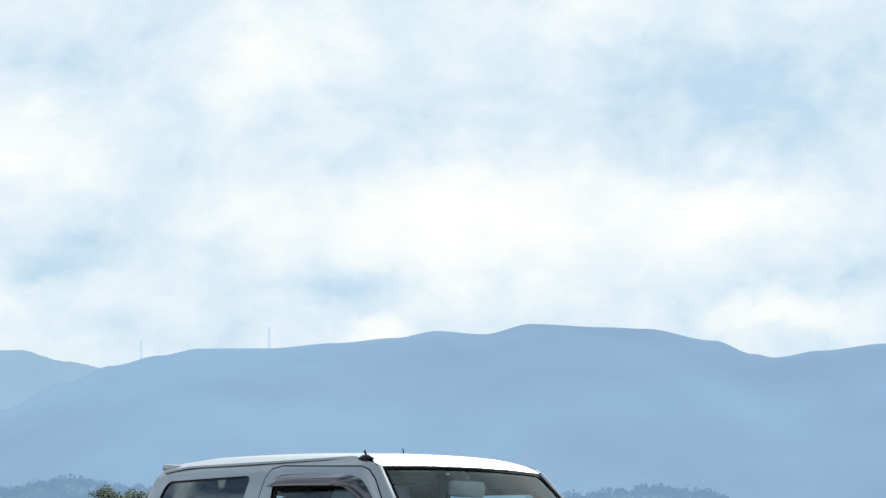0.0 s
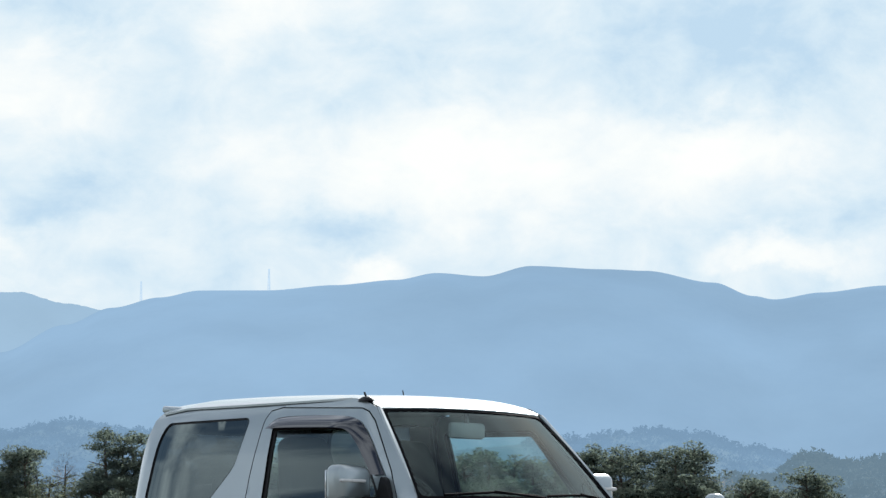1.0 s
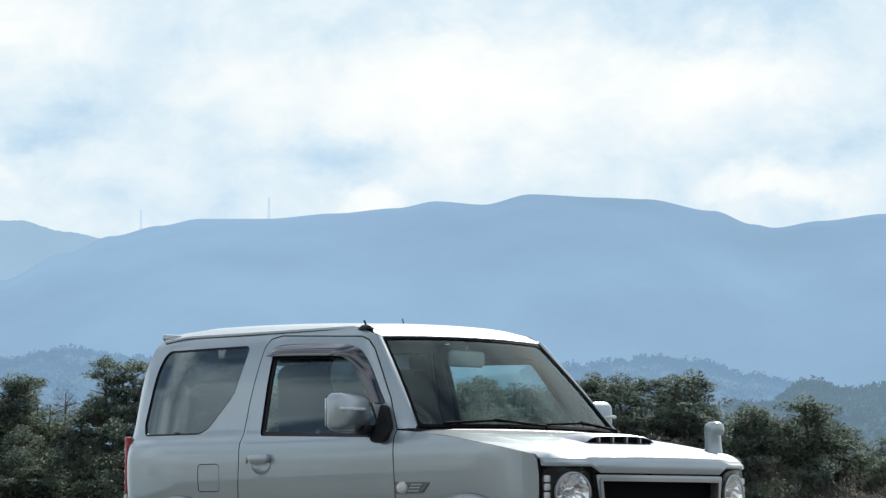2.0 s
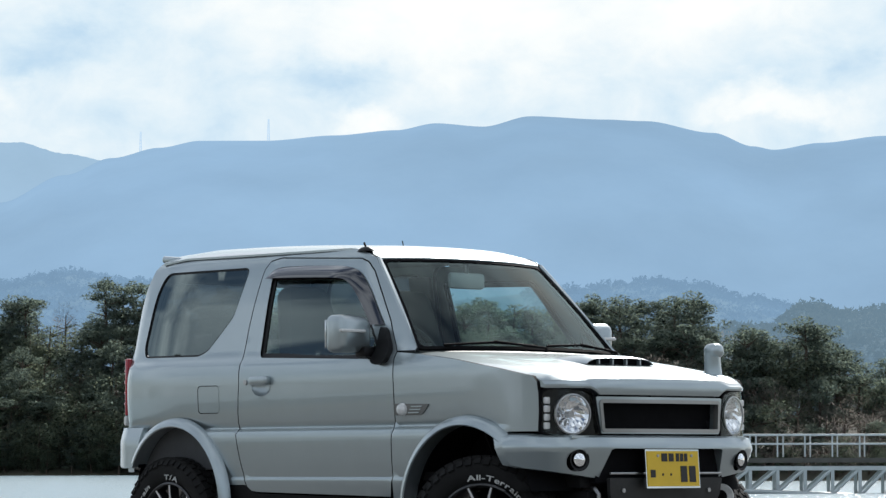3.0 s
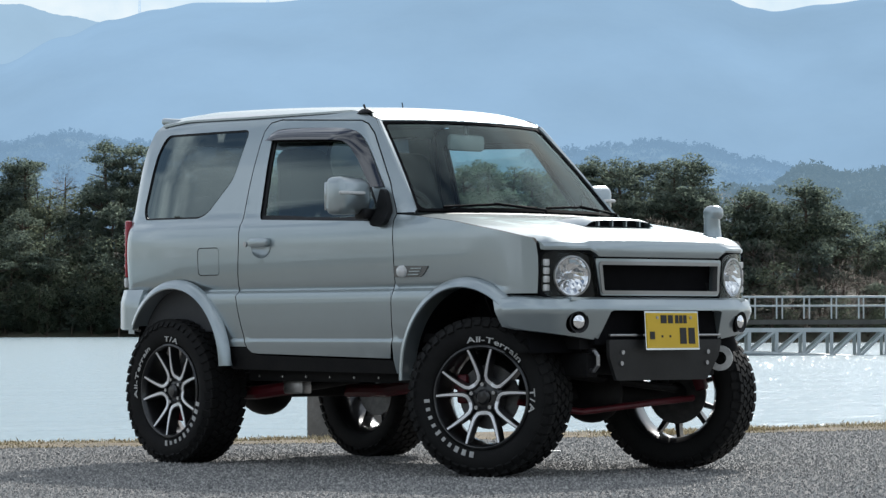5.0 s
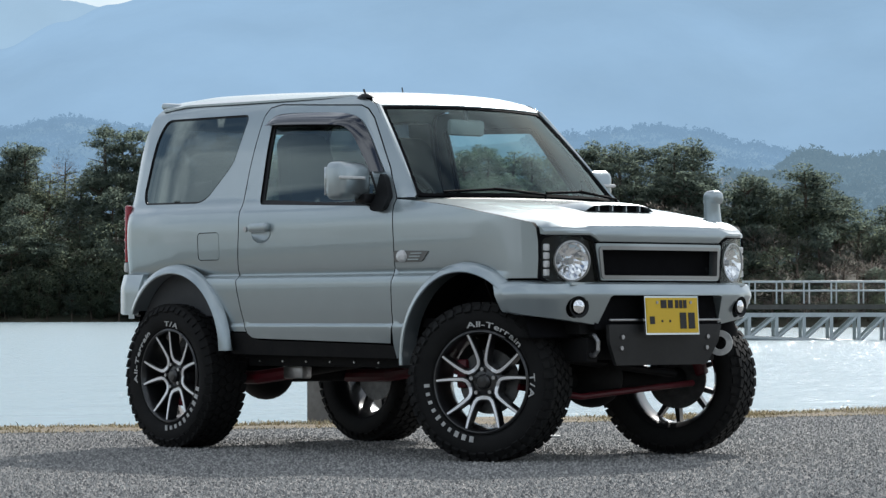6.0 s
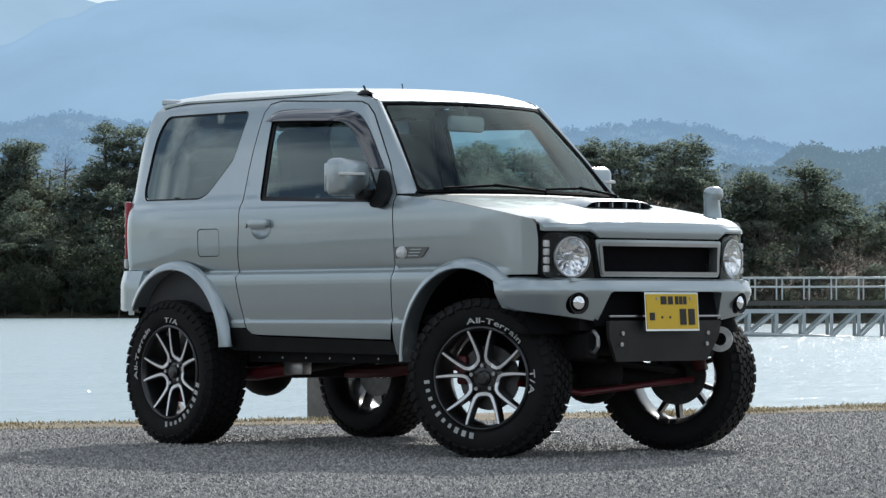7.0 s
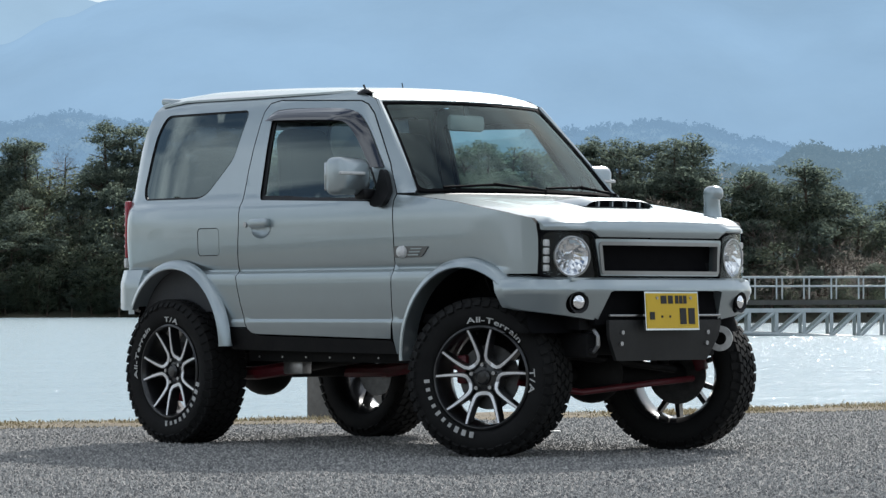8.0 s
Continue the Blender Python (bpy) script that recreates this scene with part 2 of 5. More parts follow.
# x, z, half width, half height in metres, and how much cloud (less than none: clear)
CLOUD_BANKS = [(60, 590, 520, 130, 0.30), (400, 760, 330, 130, -0.22), (-440, 815, 260, 90, -0.12), (-30, 745, 150, 60, -0.12), (-520, 690, 150, 110, 0.24), (-230, 815, 190, 110, 0.24),
               (400, 620, 190, 70, 0.20), (-480, 545, 170, 50, -0.16), (-130, 500, 120, 40, -0.14), (530, 530, 110, 50, -0.16), (430, 470, 150, 40, 0.26), (-80, 448, 70, 30, 0.24), (160, 860, 150, 60, 0.16), (-600, 500, 120, 60, 0.2), (-350, 450, 200, 50, -0.05)]


def curve(knots, x):
    """Smooth interpolation through (x, y) knots."""
    if x <= knots[0][0]:
        return knots[0][1]
    for (a, p), (b, q) in zip(knots, knots[1:]):
        if x <= b:
            t = (x - a) / (b - a)
            return p + (q - p) * t * t * (3 - 2 * t)
    return knots[-1][1]


def ridge(name, label, dist, knots, mat, rough, depth, seed, trees=1.5):
    """A range of hills: crest heights by knots of metres to the right, falling to both sides."""
    bm = bmesh.new()
    rows = 14
    lo, hi = knots[0][0], knots[-1][0]
    cols = int((hi - lo) / (dist / 700)) + 1
    cols = min(max(cols, 700), 900)
    grid = []
    for j in range(rows + 5):
        f = j / rows
        line = []
        for i in range(cols):
            r = lo + (hi - lo) * i / (cols - 1)
            top = curve(knots, r)
            up = math.sin(min(f, 1) * math.pi / 2) if f <= 1 else 1 - (f - 1) * 1.6
            n1 = noise.fractal((r / 260 + seed, f * 2.2, seed), 0.9, 2.1, 4) * rough * max(0.0, 1 - up)
            n2 = noise.fractal((r / (dist * 0.0022), f * 60, seed + 3), 0.7, 2.0, 4) * trees * (1.0 if 0.97 < f < 1.03 else 0.0)
            line.append(bm.verts.new(out(dist - depth * (1 - f), r * (1 - (1 - f) * depth / dist), -2 + (top + 2) * up + n1 + n2)))
        grid.append(line)
    for p, q in zip(grid, grid[1:]):
        for i in range(cols - 1):
            bm.faces.new((p[i], p[i + 1], q[i + 1], q[i]))
    return tagged(part(name, bm, mat), label, "mountains", kind="structure")


backdrop_sky = sky_backdrop()
D1 = 3900
# the hills' blue haze is put into their emission colour
FAR_RIDGE = haze_glow("far_ridge", (0.02, 0.03, 0.03), (0.035, 0.045, 0.04), (0.262, 0.412, 0.592), 0.01)
MID_RIDGE = haze_glow("middle_hills", (0.03, 0.04, 0.035), (0.055, 0.06, 0.045), (0.175, 0.295, 0.445), 0.03)
NEAR_RIDGE = haze_glow("nearer_hills", (0.03, 0.04, 0.03), (0.06, 0.06, 0.045), (0.130, 0.210, 0.290), 0.05)
# crest: across the picture from the middle, and height over the horizon, in thousandths of the distance
CREST = [(-330, 40), (-220, 55), (-160, 72), (-131, 82), (-112, 90), (-98, 95), (-84, 98), (-72, 100), (-52, 100), (-32, 101.5), (-14, 103), (-2, 105),
         (12, 104), (26, 107), (48, 106), (60, 105.5), (80, 102), (92, 98), (98, 97), (112, 99), (131, 101), (200, 96), (330, 90)]
MIDDLE_HILL = [(-300, 40), (-150, 52), (-131, 54), (-110, 57), (-95, 55), (-60, 48), (0, 49), (40, 52), (60, 54), (72, 53), (90, 49), (110, 45), (131, 42), (300, 40)]
LEFT_HILL = [(-300, 42), (-170, 49), (-131, 50.5), (-120, 49.5), (-108, 45), (-90, 38), (-60, 30), (0, 20)]
RIGHT_HILL = [(40, 20), (76, 36), (86, 41), (98, 40), (106, 47), (118, 44), (131, 46), (150, 47), (300, 40)]
# farthest range: the palest painted haze
DISTANT = haze_glow("distant_range", (0.02, 0.03, 0.03), (0.035, 0.045, 0.04), (0.32, 0.475, 0.64), 0.01)
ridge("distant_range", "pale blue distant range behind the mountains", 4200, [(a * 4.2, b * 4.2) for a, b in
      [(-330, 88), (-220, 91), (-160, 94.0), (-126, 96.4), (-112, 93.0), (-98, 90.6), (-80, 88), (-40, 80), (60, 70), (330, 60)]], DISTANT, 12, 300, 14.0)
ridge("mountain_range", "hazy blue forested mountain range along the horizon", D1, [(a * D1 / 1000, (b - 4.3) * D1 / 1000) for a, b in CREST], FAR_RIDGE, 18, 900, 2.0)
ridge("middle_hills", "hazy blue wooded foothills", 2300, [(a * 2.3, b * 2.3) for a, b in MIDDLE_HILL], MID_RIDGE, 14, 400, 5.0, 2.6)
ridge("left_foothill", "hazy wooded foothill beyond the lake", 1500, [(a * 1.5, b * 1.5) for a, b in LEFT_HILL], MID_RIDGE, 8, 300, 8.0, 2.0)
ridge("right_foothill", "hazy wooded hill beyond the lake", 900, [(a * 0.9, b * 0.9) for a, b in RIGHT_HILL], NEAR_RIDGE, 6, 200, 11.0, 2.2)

WATER_Z = -0.65


def make_water():
    m = bpy.data.materials.new("rippled_water")
    m.use_nodes = True
    n, l = m.node_tree.nodes, m.node_tree.links
    b = n["Principled BSDF"]
    b.inputs["Base Color"].default_value = (0.26, 0.34, 0.37, 1)
    b.inputs["Roughness"].default_value, b.inputs["IOR"].default_value = 0.20, 1.33
    b.inputs["Specular IOR Level"].default_value = 0.22
    tc = n.new("ShaderNodeTexCoord")
    fine, wide = n.new("ShaderNodeTexNoise"), n.new("ShaderNodeTexNoise")
    fine.inputs["Scale"].default_value, fine.inputs["Detail"].default_value = 3.2, 4.0
    wide.inputs["Scale"].default_value, wide.inputs["Detail"].default_value = 0.35, 3.0
    l.new(tc.outputs["Object"], fine.inputs["Vector"])
    l.new(tc.outputs["Object"], wide.inputs["Vector"])
    mul = n.new("ShaderNodeMath")
    mul.operation, mul.inputs[1].default_value = "MULTIPLY_ADD", 2.0
    l.new(wide.outputs["Fac"], mul.inputs[0])
    l.new(fine.outputs["Fac"], mul.inputs[2])
    bp = n.new("ShaderNodeBump")
    bp.inputs["Strength"].default_value, bp.inputs["Distance"].default_value = 1.0, 0.09
    l.new(mul.outputs[0], bp.inputs["Height"])
    l.new(bp.outputs["Normal"], b.inputs["Normal"])
    bm = bmesh.new()
    for d, r in ((24, -120), (24, 120), (1250, 700), (1250, -700)):
        bm.verts.new(out(d, r, WATER_Z))
    bm.faces.new(bm.verts)
    return tagged(part("water", bm, m, smooth=False), "pale grey-blue rippled lake water glittering in the sun", "lake", kind="structure")


water = make_water()

# the asphalt ends along a slanting line; a strip of dry grass and a low bank follow
EDGE = [(-60, 9.0), (-2.47, 18.87), (-0.4, 19.75), (2.98, 22.0), (60, 40.0)]


def edge_at(r):
    for (a, p), (b, q) in zip(EDGE, EDGE[1:]):
        if r <= b:
            return p + (q - p) * (r - a) / (b - a)
    return EDGE[-1][1]


def make_ground():
    """One sheet: the bank, and under the lake out to the horizon."""
    bm = bmesh.new()
    rs = [-900, -300, -60, -20, -8] + [-6 + 0.25 * i for i in range(49)] + [8, 20, 60, 300, 900]
    grid = []
    for off, z in ((-60, -0.05), (-0.3, -0.03), (-0.02, -0.012), (0.3, 0.0), (1.3, -0.01), (2.2, -0.20), (4.0, -1.2), (60, -4.0), (3000, -6.0)):
        line = []
        for r in rs:
            d = edge_at(max(-60, min(60, r))) + off
            wob = noise.noise((r * 0.9, off, 0)) * 0.03 if 0 < off < 3 else 0
            line.append(bm.verts.new(out(d, r, z + wob)))
        grid.append(line)
    for p, q in zip(grid, grid[1:]):
        for i in range(len(rs) - 1):
            bm.faces.new((p[i], p[i + 1], q[i + 1], q[i]))
    return tagged(part("ground", bm, SOIL), "brown earth bank sloping down into the lake", "ground", kind="structure")


def make_road():
    bm = bmesh.new()
    rs = [-60, -20, -8] + [-6 + 0.1 * i for i in range(121)] + [8, 20, 60]
    front = [bm.verts.new(out(edge_at(r) + (0.05 * noise.noise((r * 3.1, 0, 4)) if abs(r) < 7 else 0), r, 0.0)) for r in rs]
    back = [bm.verts.new(out(edge_at(r) - 60, r, 0.0)) for r in rs]
    for i in range(len(rs) - 1):
        bm.faces.new((back[i], back[i + 1], front[i + 1], front[i]))
    r = bmesh.ops.extrude_edge_only(bm, edges=[e for e in bm.edges if e.verts[0] in front and e.verts[1] in front])
    for v in (g for g in r["geom"] if isinstance(g, bmesh.types.BMVert)):
        v.co.z -= 0.05
    return tagged(part("road", bm, ASPHALT, smooth=False), "coarse worn grey asphalt of a lakeside car park", "asphalt", kind="structure")


make_ground()
make_road()


# ---- the car ----
from mathutils import geometry


def resample(pts, step):
    out_pts = []
    for a, b in zip(pts, pts[1:] + pts[:1]):
        n = max(1, round(math.dist(a, b) / step))
        out_pts += [(a[0] + (b[0] - a[0]) * i / n, a[1] + (b[1] - a[1]) * i / n) for i in range(n)]
    return out_pts


def rounded(pts, r, n=5):
    """The outline with its corners rounded by about r."""
    res = []
    for i, p in enumerate(pts):
        a, b, c = Vector(pts[i - 1]), Vector(p), Vector(pts[(i + 1) % len(pts)])
        u, w = a - b, c - b
        k = min(r, u.length * 0.45, w.length * 0.45)
        s, e = b + u.normalized() * k, b + w.normalized() * k
        for j in range(n + 1):
            t = j / n
            q = s * (1 - t) ** 2 + b * 2 * t * (1 - t) + e * t * t
            res.append((q.x, q.y))
    return res


def inside(p, poly):
    x, y, odd = p[0], p[1], False
    for (a, b), (c, d) in zip(poly, poly[1:] + poly[:1]):
        if (b > y) != (d > y) and x < (c - a) * (y - b) / (d - b) + a:
            odd = not odd
    return odd


CREASES = (0.598, 0.607, 0.617, 0.80, 0.822, 0.834, 0.842, 0.848, 0.855, 0.866, 0.885, 1.165, 1.185, 1.20, 1.645, 1.665, 1.685, 1.70)


def panel(outline, holes, place, step=0.04, thick=0.018, back=None, rows_at=(), dark_rim=False):
    """A sheet-metal panel: a flat outline with holes, meshed finely, laid on the surface place(u, v), its rims turned inwards along back(u, v)."""
    loops = [resample(outline, step)] + [resample(h, step) for h in holes]
    pts, edges = [], []
    for lp in loops:
        k = len(pts)
        pts += lp
        edges += [(k + i, k + (i + 1) % len(lp)) for i in range(len(lp))]
    rim = np.array(pts)
    us, vs = [p[0] for p in loops[0]], [p[1] for p in loops[0]]
    u = min(us) + step * 0.5
    while u < max(us):
        levels = [min(vs) + step * (0.5 + k) for k in range(int((max(vs) - min(vs)) / step) + 1)]
        levels = [v for v in levels if all(abs(v - c) > 0.4 * step for c in rows_at)] + list(rows_at)
        for v in levels:
            if inside((u, v), loops[0]) and not any(inside((u, v), h) for h in loops[1:]):
                if np.min((rim[:, 0] - u) ** 2 + (rim[:, 1] - v) ** 2) > ((0.2 if v in rows_at else 0.5) * step) ** 2:
                    pts.append((u, v))
        u += step
    got = geometry.delaunay_2d_cdt([Vector(p) for p in pts], edges, [], 0, 1e-6)
    flat = [(p.x, p.y) for p in got[0]]
    bm = bmesh.new()
    verts = [bm.verts.new(place(*p)) for p in flat]
    uv_of = {v: p for v, p in zip(verts, flat)}
    for f in got[2]:
        c = (sum(flat[i][0] for i in f) / len(f), sum(flat[i][1] for i in f) / len(f))
        if inside(c, loops[0]) and not any(inside(c, h) for h in loops[1:]):
            try:
                bm.faces.new([verts[i] for i in f])
            except ValueError:
                pass
    for v in [v for v in bm.verts if not v.link_faces]:
        uv_of.pop(v)
        bm.verts.remove(v)
    bmesh.ops.recalc_face_normals(bm, faces=bm.faces[:])
    if thick:
        bm.verts.index_update()
        border = [e for e in bm.edges if len(e.link_faces) == 1]
        low = {}
        for e in border:
            for v in e.verts:
                if v not in low:
                    d = back(*uv_of[v]) if back else Vector((0, 1, 0))
                    low[v] = bm.verts.new(v.co + d * thick)
        for e in border:
            a, b = e.verts
            bm.faces.new((a, b, low[b], low[a])).material_index = 1 if dark_rim else 0
    return bm


def curve_l(knots, x):
    """Straight interpolation through (x, y) knots."""
    if x <= knots[0][0]:
        return knots[0][1]
    for (a, p), (b, q) in zip(knots, knots[1:]):
        if x <= b:
            return p + (q - p) * (x - a) / (b - a)
    return knots[-1][1]


# half width of the body side by height, with its pressed lines
FLANK = [(0.40, 0.635), (0.52, 0.668), (0.595, 0.686), (0.606, 0.687), (0.616, 0.681), (0.68, 0.693), (0.78, 0.703), (0.822, 0.703), (0.834, 0.699),
         (0.842, 0.686), (0.848, 0.672), (0.856, 0.671), (0.868, 0.680), (0.92, 0.687), (1.00, 0.692), (1.08, 0.693), (1.13, 0.689), (1.165, 0.680), (1.185, 0.666), (1.20, 0.656),
         (1.45, 0.602), (1.60, 0.561), (1.66, 0.541), (1.69, 0.527), (1.71, 0.510)]
# ahead of the front arch the side is smooth, with no ledge
FLANK_NOSE = [(0.40, 0.660), (0.62, 0.682), (0.82, 0.690), (1.00, 0.692), (1.08, 0.693), (1.13, 0.689), (1.165, 0.680), (1.20, 0.656)]


def flank(x, z):
    """The half width of the body at x, z."""
    y = curve_l(FLANK, z)
    if x > 2.2 and z < 1.2:
        k = min(1.0, (x - 2.2) / 0.25)
        y += (curve_l(FLANK_NOSE, z) - y) * k
    if z > 1.19:
        # the windscreen pillar turns inwards to the glass
        lead = x - (1.385 + (1.665 - z) * 0.887 - 0.09)
        y -= 0.022 * max(0.0, min(1.0, lead / 0.09)) * min(1.0, (z - 1.19) / 0.03)
    nose, tail = max(0.0, x - 2.15), max(0.0, 0.05 - x)
    return y - 0.16 * nose ** 2 - 0.10 * nose ** 4 - 0.14 * tail ** 2 - 1.6 * max(0.0, tail - 0.46) ** 1.4


def on_side(s, lift=0.0):
    return lambda x, z: Vector((x, s * (flank(x, z) + lift), z))


def inward(s):
    return lambda x, z: Vector((0, -s, 0))


def arc(cx, cz, r, a0, a1, n=16):
    return [(cx + r * math.cos(radians(a0 + (a1 - a0) * i / n)), cz + r * math.sin(radians(a0 + (a1 - a0) * i / n))) for i in range(n + 1)]


REAR_ARCH, FRONT_ARCH = (0.045, 0.470), (2.195, 0.455)
R_ARCH = 0.405
car = tagged(new("off_road_car"), "silver lifted two-door off-road car on large all-terrain tyres, parked on asphalt", "car")

DOOR = [(0.678, 1.674), (0.602, 1.662), (0.571, 1.625), (0.558, 1.555), (0.547, 1.449), (0.537, 1.344), (0.533, 1.220), (0.540, 1.068), (0.528, 0.932), (0.524, 0.850), (0.545, 0.739),
        (0.569, 0.630), (0.590, 0.570), (0.618, 0.550), (0.660, 0.545), (1.645, 0.526), (1.673, 0.620), (1.688, 0.840), (1.690, 0.990), (1.678, 1.192), (1.593, 1.336), (1.500, 1.458), (1.400, 1.580), (1.345, 1.625), (1.295, 1.643)]


def grown(poly, k):
    """The outline moved outwards by about k."""
    c = Vector((sum(p[0] for p in poly) / len(poly), sum(p[1] for p in poly) / len(poly)))
    res = []
    for i, p in enumerate(poly):
        a, b = Vector(poly[i - 1]), Vector(poly[(i + 1) % len(poly)])
        t = (b - a).normalized()
        nrm = Vector((t.y, -t.x))
        if nrm.dot(Vector(p) - c) < 0:
            nrm = -nrm
        res.append((p[0] + nrm.x * k, p[1] + nrm.y * k))
    return res


RECESS = [(0.712 + 0.072 * math.cos(a), 1.050 + 0.046 * math.sin(a)) for a in [2 * math.pi * k / 28 for k in range(28)]]
DOOR_WINDOW = rounded([(0.640, 1.590), (1.285, 1.570), (1.585, 1.160), (0.658, 1.190)], 0.03)
REAR_WINDOW = rounded([(-0.245, 1.642), (0.452, 1.640), (0.400, 1.400), (0.235, 1.232), (0.170, 1.208), (-0.300, 1.212), (-0.325, 1.265), (-0.300, 1.545)], 0.045)
FUEL = rounded([(0.207, 1.062), (0.380, 1.062), (0.380, 0.925), (0.207, 0.925)], 0.025)
SIDE = ([(-0.44, 0.66), (-0.475, 0.90), (-0.475, 1.10), (-0.465, 1.30), (-0.440, 1.46), (-0.415, 1.57), (-0.375, 1.66), (-0.32, 1.705), (0.4, 1.709), (1.0, 1.704), (1.20, 1.697), (1.30, 1.680), (1.378, 1.648),
         (1.60, 1.420), (1.80, 1.197), (1.682, 1.197)] +
        grown(DOOR, 0.006)[19:] + grown(DOOR, 0.006)[:13] + [(0.580, 0.578), (0.42, 0.578)] + arc(*REAR_ARCH, R_ARCH, 15, 152, 18))
FENDER = ([(1.685, 1.190), (1.84, 1.178), (2.10, 1.148), (2.40, 1.098), (2.53, 1.073), (2.590, 1.062), (2.614, 1.038), (2.623, 0.980), (2.624, 0.900), (2.618, 0.818), (2.46, 0.818)] +
          arc(*FRONT_ARCH, R_ARCH, 60, 172, 16) + [(1.752, 0.46), (1.668, 0.457), (1.664, 0.520), (1.679, 0.62), (1.694, 0.84), (1.696, 0.99)])

stand = lambda x: 0.034 - 0.026 * max(0.0, min(1.0, (x - 1.15) / 0.2))
VISOR_TOP = [(0.614, 1.583), (0.631, 1.615), (0.675, 1.632), (0.909, 1.629), (1.164, 1.617), (1.268, 1.602), (1.333, 1.570), (1.433, 1.475), (1.497, 1.394), (1.559, 1.321)]
VISOR_LIP = [(0.640, 1.574), (0.680, 1.576), (0.723, 1.575), (0.939, 1.568), (1.151, 1.559), (1.218, 1.553), (1.262, 1.533), (1.326, 1.478), (1.415, 1.382), (1.471, 1.323)]


def even(pts, n):
    """n points spread evenly along a smoothed line."""
    for _ in range(2):
        pts = [pts[0]] + [(0.75 * a[0] + 0.25 * b[0], 0.75 * a[1] + 0.25 * b[1]) if k else (0.25 * a[0] + 0.75 * b[0], 0.25 * a[1] + 0.75 * b[1])
                          for a, b in zip(pts, pts[1:]) for k in (1, 0)] + [pts[-1]]
    run = [0.0]
    for a, b in zip(pts, pts[1:]):
        run.append(run[-1] + math.dist(a, b))
    xs, zs = [(r, p[0]) for r, p in zip(run, pts)], [(r, p[1]) for r, p in zip(run, pts)]
    return [(curve_l(xs, run[-1] * i / (n - 1)), curve_l(zs, run[-1] * i / (n - 1))) for i in range(n)]


for s in (-1, 1):
    side = part("body_side", panel(SIDE, [REAR_WINDOW, FUEL], on_side(s), 0.03, 0.02, inward(s), CREASES, True), PAINT, car, rim=VOID)
    part("fuel_flap", panel(grown(FUEL, -0.004), [], on_side(s, -0.001), 0.03, 0.02, inward(s)), PAINT, side)
    pane = part("quarter_window", panel(grown(REAR_WINDOW, 0.004), [], on_side(s, -0.008), 0.05, 0), PRIVACY, car, "dark tinted privacy glass")
    pane.visible_shadow = False
    part("rubber_seal", panel(grown(REAR_WINDOW, 0.006), [grown(REAR_WINDOW, -0.009)], on_side(s, -0.005), 0.03, 0.01, inward(s)), TRIM, pane)
    door = part("door", panel(DOOR, [DOOR_WINDOW, RECESS], on_side(s), 0.03, 0.03, inward(s), CREASES, True), PAINT, car, rim=VOID)
    pane = part("door_window", panel(grown(DOOR_WINDOW, 0.004), [], on_side(s, -0.014), 0.05, 0), GLASS, door, "green tinted side glass")
    pane.visible_shadow = False
    part("window_seal", panel(grown(DOOR_WINDOW, 0.008), [grown(DOOR_WINDOW, -0.022)], on_side(s, -0.009), 0.03, 0.01, inward(s)), TRIM, door)
    b = bmesh.new()
    rows = []
    for p, q in zip(even(VISOR_TOP, 40), even(VISOR_LIP, 40)):
        row = []
        for j in range(6):
            f = j / 5
            x, z = p[0] + (q[0] - p[0]) * f, p[1] + (q[1] - p[1]) * f
            row.append(b.verts.new((x, s * (flank(x, z) + 0.006 + stand(q[0]) * math.sin(f * math.pi / 2) ** 0.8), z)))
        row.append(b.verts.new((q[0], s * (flank(*q) + 0.002 + stand(q[0])), q[1] + 0.001)))
        rows.append(row)
    for p, q in zip(rows, rows[1:]):
        for i in range(6):
            b.faces.new((p[i], p[i + 1], q[i + 1], q[i]))
    part("rain_visor", b, SMOKE, door, "smoked plastic rain visor", True, 60)
    fender = part("front_fender", panel(FENDER, [], on_side(s), 0.028, 0.02, inward(s), CREASES[:11], True), PAINT, car, rim=VOID)
    # side repeater in its dark badge plate
    BADGE = rounded([(1.698, 0.952), (1.940, 0.948), (1.895, 0.905), (1.875, 0.898), (1.698, 0.898)], 0.012)
    badge = part("badge_plate", panel(BADGE, [], on_side(s, 0.006), 0.03, 0.008, inward(s)), material("dark_badge", (0.16, 0.16, 0.15), 0.4, vary=0.2, scale=9), fender, "dark grey badge plate")
    b = bmesh.new()
    lathe(b, [(0.0001, 0.022), (0.018, 0.020), (0.027, 0.012), (0.030, 0.0)], 20, Matrix.Translation((1.755, s * (flank(1.755, 0.925) + 0.004), 0.925)) @ Matrix.Diagonal((1.15, s, 1, 1)))
    part("side_indicator", b, AMBER, badge, "clear round indicator lens")
    b = bmesh.new()
    for k in range(3):
        box(b, (1.855 - 0.01 * k, s * (flank(1.85, 0.92) + 0.008), 0.938 - 0.014 * k), (0.075, 0.004, 0.005))
    part("badge_bar", b, PAINT, badge)
    # rocker and sill
    SILL = rounded([(0.40, 0.574), (0.592, 0.572), (0.622, 0.545), (0.665, 0.536), (1.655, 0.517), (1.660, 0.455), (0.43, 0.468)], 0.02)
    part("sill", panel(SILL, [], on_side(s, -0.004), 0.05, 0.06, inward(s)), CHASSIS, car, "matt black sill")
    # black lower frame cover with its bolts
    b = bmesh.new()
    box(b, (1.06, s * 0.515, 0.448), (1.30, 0.03, 0.075), bevel=0.006)
    frame_rail = part("frame_rail", b, CHASSIS, car, "black steel frame rail")
    for k in range(7):
        b = bmesh.new()
